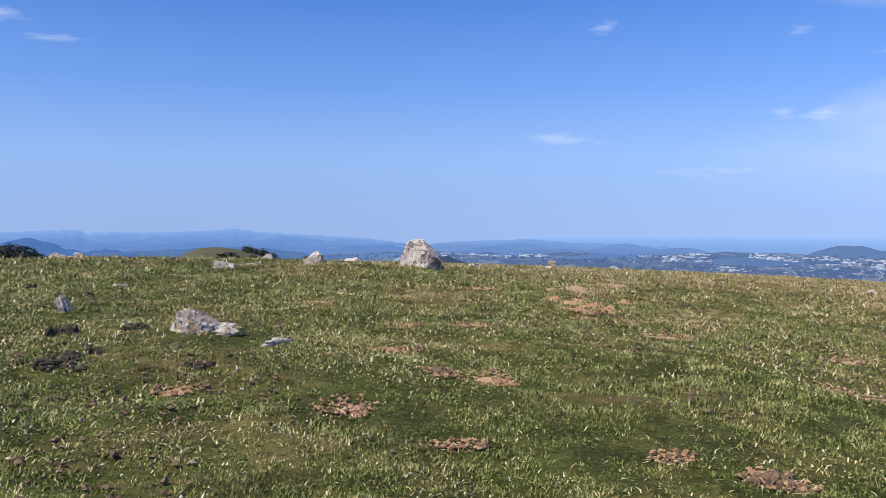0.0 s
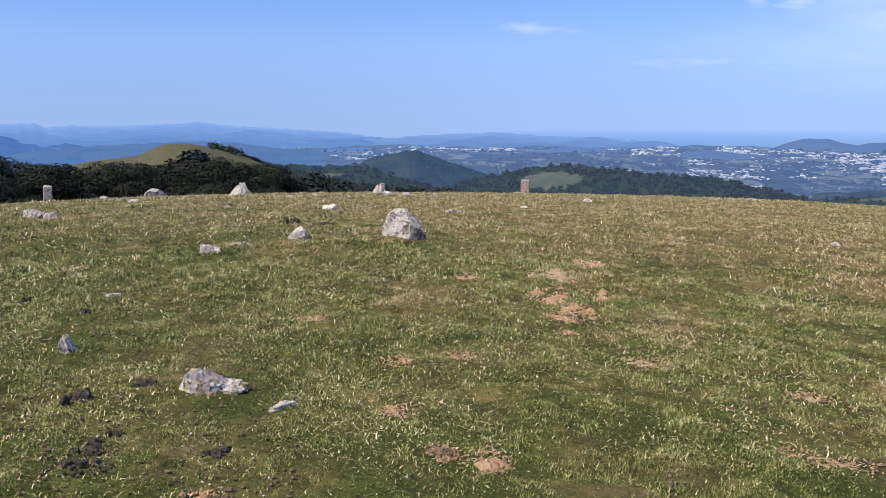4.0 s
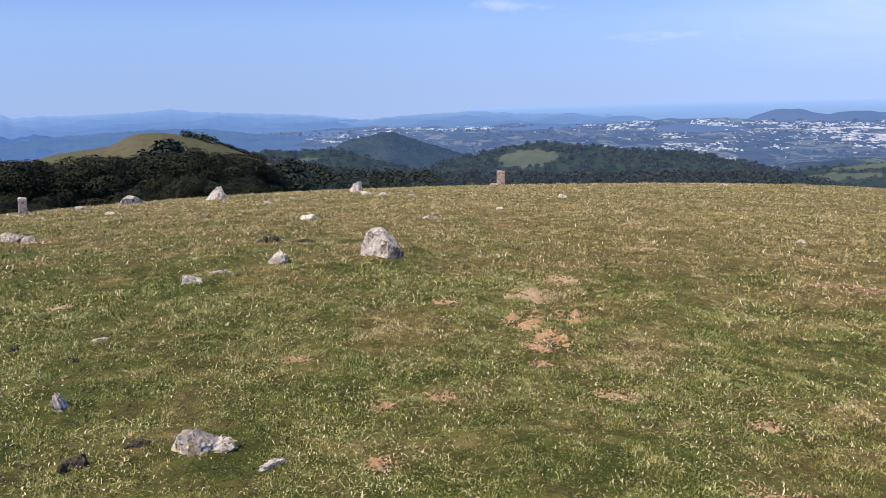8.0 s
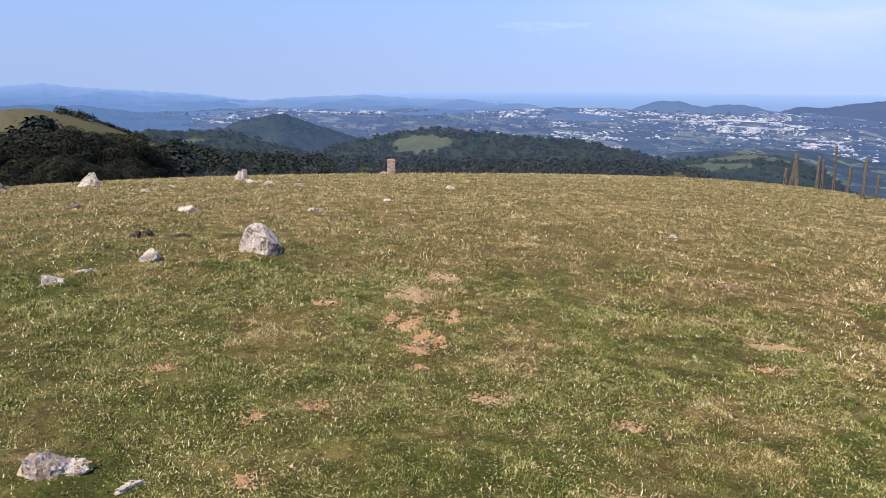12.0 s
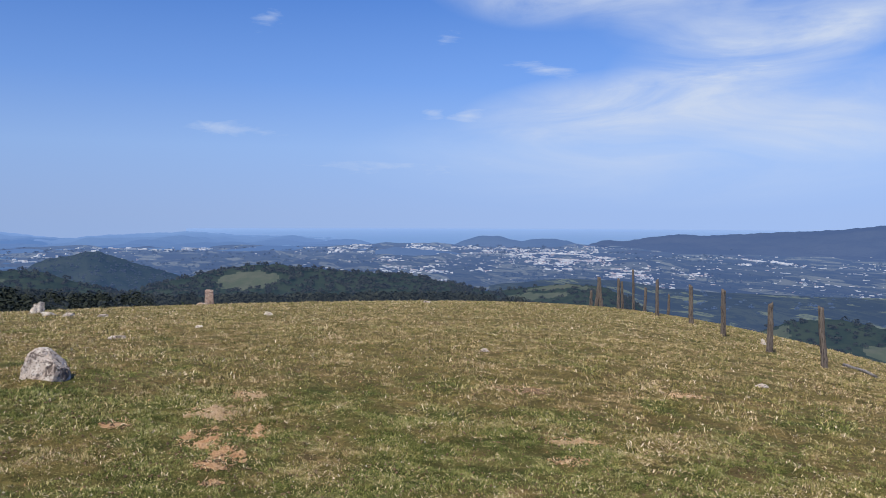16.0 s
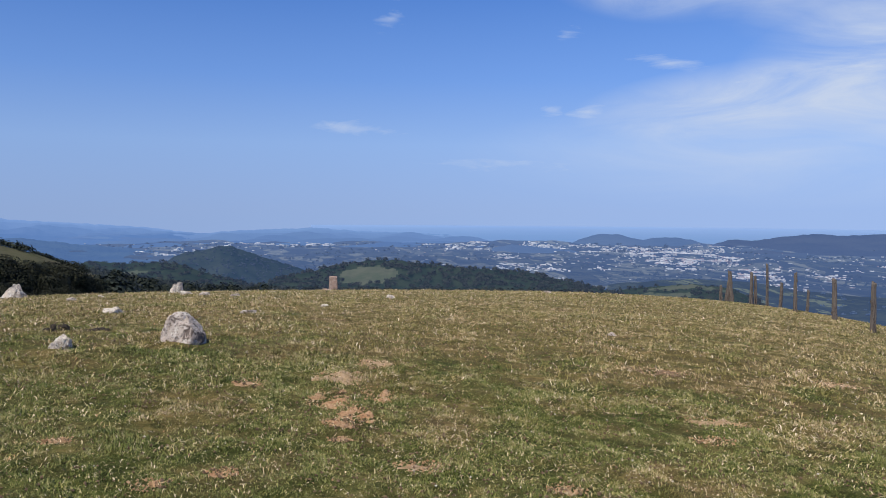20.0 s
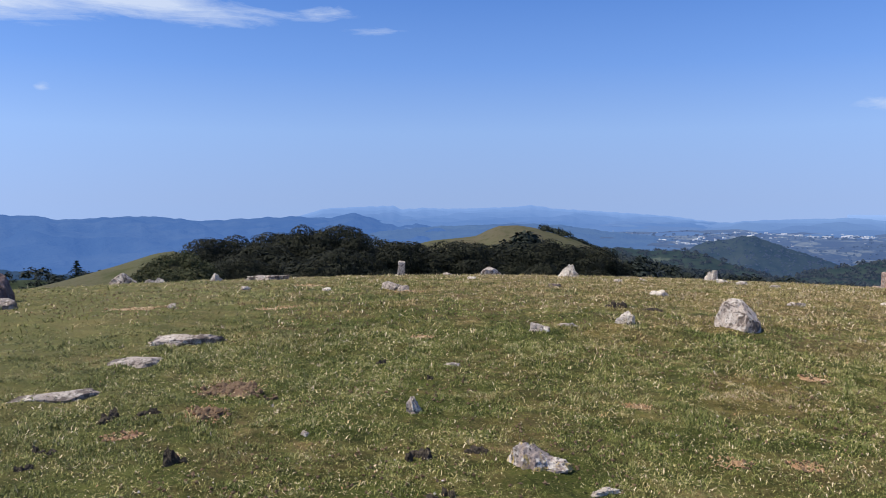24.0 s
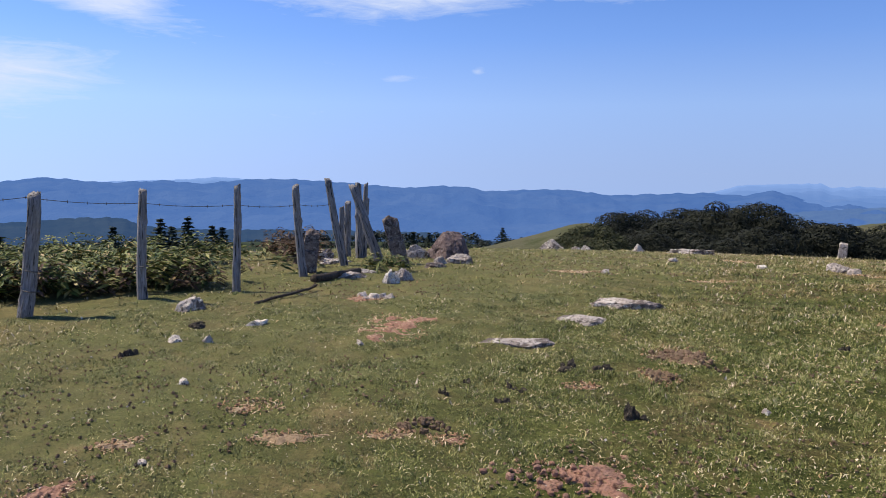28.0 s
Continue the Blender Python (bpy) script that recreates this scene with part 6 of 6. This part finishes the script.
crumbs("earth_crumbs", 2600, RED_SOIL, "reddish crumbs of earth on the bare patches", 1, "patches", 0.011)
crumbs("earth_crumbs", 600, BROWN_SOIL, "dark crumbs of earth on the bare patches", 2, "patches", 0.014)
# crumbs and droppings, many added as dark dots for tuft shadows
crumbs("earth_crumbs", 23000, BROWN_SOIL, "dark crumbs and droppings in the turf, some standing for shaded gaps", 3, "turf", 0.013)
crumbs("pebbles", 2200, WHITE_STONE, "tiny pale stones scattered in the turf", 4, "turf", 0.009)


# ---- grass ----
def bare_mask(x, y):
    keep = np.ones(len(x))
    for px, py, a, b, view in PATCHES:
        c, s = math.cos(radians(view)), math.sin(radians(view))
        dx, dy = x - px, y - py
        u, v = (dx * c - dy * s) / a, (dx * s + dy * c) / b
        keep = np.minimum(keep, np.clip((u * u + v * v) / 1.6, 0.36, 1))
    return keep


def blades(name, count, az0, az1, r0, r1, length, width, seed, mat, label, power=1.0, upright=0.5):
    """Single grass blades, each a thin leaning triangle."""
    g = np.random.RandomState(seed)
    a = np.radians(g.uniform(az0, az1, count))
    r = r0 + (r1 - r0) * g.rand(count) ** power
    x, y = r * np.sin(a), r * np.cos(a)
    ok = g.rand(count) < bare_mask(x, y)
    tuft = grain(x, y, 0.22, 77, 3)
    ok &= g.rand(count) < np.clip((tuft - 0.25) * 3.2, 0.25, 1)
    tuft = tuft[ok]
    x, y, r = x[ok], y[ok], r[ok]
    n = len(x)
    z = hilltop(x, y) - 0.004
    t = g.uniform(0, math.tau, n)
    k = (0.55 + 0.09 * r) if r1 > 3 else np.ones(n)
    ln = length * g.uniform(0.4, 1.5, n) * np.minimum(k, 1.6) * np.clip(0.35 + 2.6 * (tuft - 0.32), 0.35, 2.1) * (0.6 + 0.9 * grain(x, y, 1.6, 79))
    ln = ln * (1 - 0.58 * smooth(2.5, 6.5, -x - 0.35 * y))
    wd = width * g.uniform(0.6, 1.4, n) * k
    lean = np.minimum(g.uniform(0.35, 1.45, n) / (0.5 + upright), 1.5)
    dx, dy = np.cos(t), np.sin(t)
    base = np.stack([x, y, z], -1)
    side = np.stack([-dy * wd, dx * wd, np.zeros(n)], -1)
    tip = base + np.stack([dx * ln * np.sin(lean), dy * ln * np.sin(lean), ln * np.cos(lean)], -1)
    v = np.stack([base - side, base + side, tip], 1).reshape(-1, 3)
    ob = mesh_object(name, v, np.arange(3 * n).reshape(-1, 3), [mat], smooth_shade=False)
    return tagged(ob, label, "grass", kind="stuff")


def tufts(name, count, per, az0, az1, r0, r1, length, width, seed, mat, label, power=0.8):
    """Small bunches of longer blades that stand out of the grazed turf and shade it."""
    g = np.random.RandomState(seed)
    a = np.radians(g.uniform(az0, az1, count))
    r = r0 + (r1 - r0) * g.rand(count) ** power
    x, y = r * np.sin(a), r * np.cos(a)
    ok = (g.rand(count) < bare_mask(x, y) * (1 - 0.8 * smooth(2.5, 6.5, -x - 0.35 * y))) & (grain(x, y, 0.9, 83) > 0.40)
    x, y, r = x[ok], y[ok], r[ok]
    big = g.uniform(0.5, 1.5, len(x))
    x, y, r, big = np.repeat(x, per), np.repeat(y, per), np.repeat(r, per), np.repeat(big, per)
    n = len(x)
    t = g.uniform(0, math.tau, n)
    lean = g.uniform(0.25, 1.25, n)
    k = 0.7 + 0.05 * r
    ln = length * big * g.uniform(0.5, 1.2, n) * np.minimum(k, 1.5)
    wd = width * g.uniform(0.6, 1.4, n) * k
    dx, dy = np.cos(t), np.sin(t)
    x, y = x + dx * 0.025 * big * g.rand(n), y + dy * 0.025 * big * g.rand(n)
    base = np.stack([x, y, hilltop(x, y) - 0.004], -1)
    side = np.stack([-dy * wd, dx * wd, np.zeros(n)], -1)
    tip = base + np.stack([dx * ln * np.sin(lean), dy * ln * np.sin(lean), ln * np.cos(lean)], -1)
    v = np.stack([base - side, base + side, tip], 1).reshape(-1, 3)
    return tagged(mesh_object(name, v, np.arange(3 * n).reshape(-1, 3), [mat], smooth_shade=False), label, "grass", kind="stuff")


def curls(name, x, y, length, width, seed, mat, label, rise=0.75):
    """Single blades that arch up and curl over, each a strip of three triangles."""
    g = np.random.RandomState(seed)
    n = len(x)
    r = np.hypot(x, y)
    k = np.clip(0.45 + 0.10 * r, 0.55, 1.8)
    ln, wd = length * g.uniform(0.45, 1.5, n) * np.minimum(k, 1.4), width * g.uniform(0.6, 1.4, n) * k
    t, up = g.uniform(0, math.tau, n), rise * g.uniform(0.25, 1.1, n)
    bend = t + g.normal(0, 0.7, n)
    zero = np.zeros(n)
    base = np.stack([x, y, hilltop(x, y) - 0.003], -1)
    mid = base + np.stack([np.cos(t) * ln * 0.4, np.sin(t) * ln * 0.4, ln * up * 0.75], -1)
    tip = mid + np.stack([np.cos(bend) * ln * 0.6, np.sin(bend) * ln * 0.6, ln * up * g.uniform(-0.5, 0.45, n)], -1)
    side = np.stack([-np.sin(t) * wd, np.cos(t) * wd, zero], -1)
    v = np.stack([base - side * 0.7, base + side * 0.7, mid + side, mid - side, tip], 1).reshape(-1, 3)
    f = np.array([(0, 1, 2), (0, 2, 3), (3, 2, 4)])
    f = (f[None] + 5 * np.arange(n)[:, None, None]).reshape(-1, 3)
    return tagged(mesh_object(name, v, f, [mat], smooth_shade=False), label, "grass", kind="stuff")


def strewn(count, r0, r1, seed, power, gather):
    """Places over the turf, thicker where the drifts of dry grass lie and thin on bare soil."""
    g = np.random.RandomState(seed)
    a, r = np.radians(g.uniform(-88, 62, count)), r0 + (r1 - r0) * g.rand(count) ** power
    x, y = r * np.sin(a), r * np.cos(a)
    west = 1 - 0.62 * smooth(2.0, 6.5, -x - 0.35 * y)
    p = np.clip((grain(x, y, 0.7, 93, 4) - 0.38) * gather, 0.08, 1) * bare_mask(x, y) * west
    ok = g.rand(count) < p
    return x[ok], y[ok]


def litter(seed):
    """Dry straw that lies over and round the bare scraps of soil."""
    g = np.random.RandomState(seed)
    X, Y = [], []
    for px, py, a, b, view in PATCHES:
        n = int(min(420, 40 + 1500 * a * b))
        rr, tt = g.rand(n) ** 0.55 * 1.15, g.uniform(0, math.tau, n)
        u, v = rr * np.cos(tt) * a, rr * np.sin(tt) * b
        c, s = math.cos(radians(-view)), math.sin(radians(-view))
        X.append(px + u * c - v * s)
        Y.append(py + u * s + v * c)
    return np.concatenate(X), np.concatenate(Y)


curls("curled_grass", *strewn(170000, 1.6, 9.5, 61, 0.75, 3.4), 0.031, 0.0034, 61, CURLS, "curling blades of green and straw grass")
curls("curled_grass", *strewn(120000, 8.5, 34.0, 62, 0.8, 3.4), 0.042, 0.0046, 62, CURLS, "curling blades of straw grass towards the crest", 0.9)
curls("russet_bits", *strewn(42000, 2.5, 30.0, 64, 0.75, 2.0), 0.034, 0.0048, 64, LITTER, "russet and straw dead blades in the turf", 0.5)
curls("straw_litter", *litter(63), 0.055, 0.0036, 63, LITTER, "dry reddish straw lying on the bare patches", 0.35)
tufts("grass_tufts", 10000, 12, -88, 62, 1.8, 12.0, 0.025, 0.004, 11, BLADES, "small tufts of green and straw grass", 0.7)
tufts("straw_tufts", 3200, 11, -88, 62, 5.0, 32.0, 0.036, 0.0062, 13, STALKS, "pale dry straw tufts in the turf", 0.75)
tufts("grass_tufts", 13000, 10, -88, 62, 9.0, 34.0, 0.052, 0.006, 12, BLADES, "small tufts of straw grass towards the crest", 0.8)
blades("grass", 330000, -88, 62, 1.6, 9.0, 0.022, 0.0034, 1, BLADES, "short grazed green and straw grass", 0.75, 0.9)
blades("grass", 260000, -88, 62, 8.5, 20.0, 0.021, 0.0040, 2, BLADES, "short grazed green and straw grass", 0.8, 0.9)
blades("grass", 130000, -86, 60, 19.0, 40.0, 0.021, 0.0050, 3, BLADES, "short grass thinning towards the crest", 0.9, 0.8)
blades("turf_leaves", 520000, -88, 62, 1.6, 10.0, 0.019, 0.0058, 5, LEAFLETS, "small broad leaves and dry bits in the turf", 0.72, 0.75)
blades("turf_leaves", 200000, -88, 62, 9.5, 36.0, 0.022, 0.0070, 6, LEAFLETS, "small broad leaves and dry bits in the turf", 0.75, 0.7)
blades("dry_bits", 42000, -88, 62, 1.7, 9.0, 0.023, 0.0062, 21, STALKS, "curled pale dry leaves and bits in the turf", 0.75, 0.3)
blades("dry_bits", 26000, -88, 62, 8.5, 26.0, 0.026, 0.0075, 22, STALKS, "curled pale dry leaves and bits in the turf", 0.8, 0.3)
blades("grass_stalks", 2200, -86, 60, 3.0, 30.0, 0.075, 0.0012, 4, STALKS, "thin dry grass stalks above the turf", 0.9, 1.6)
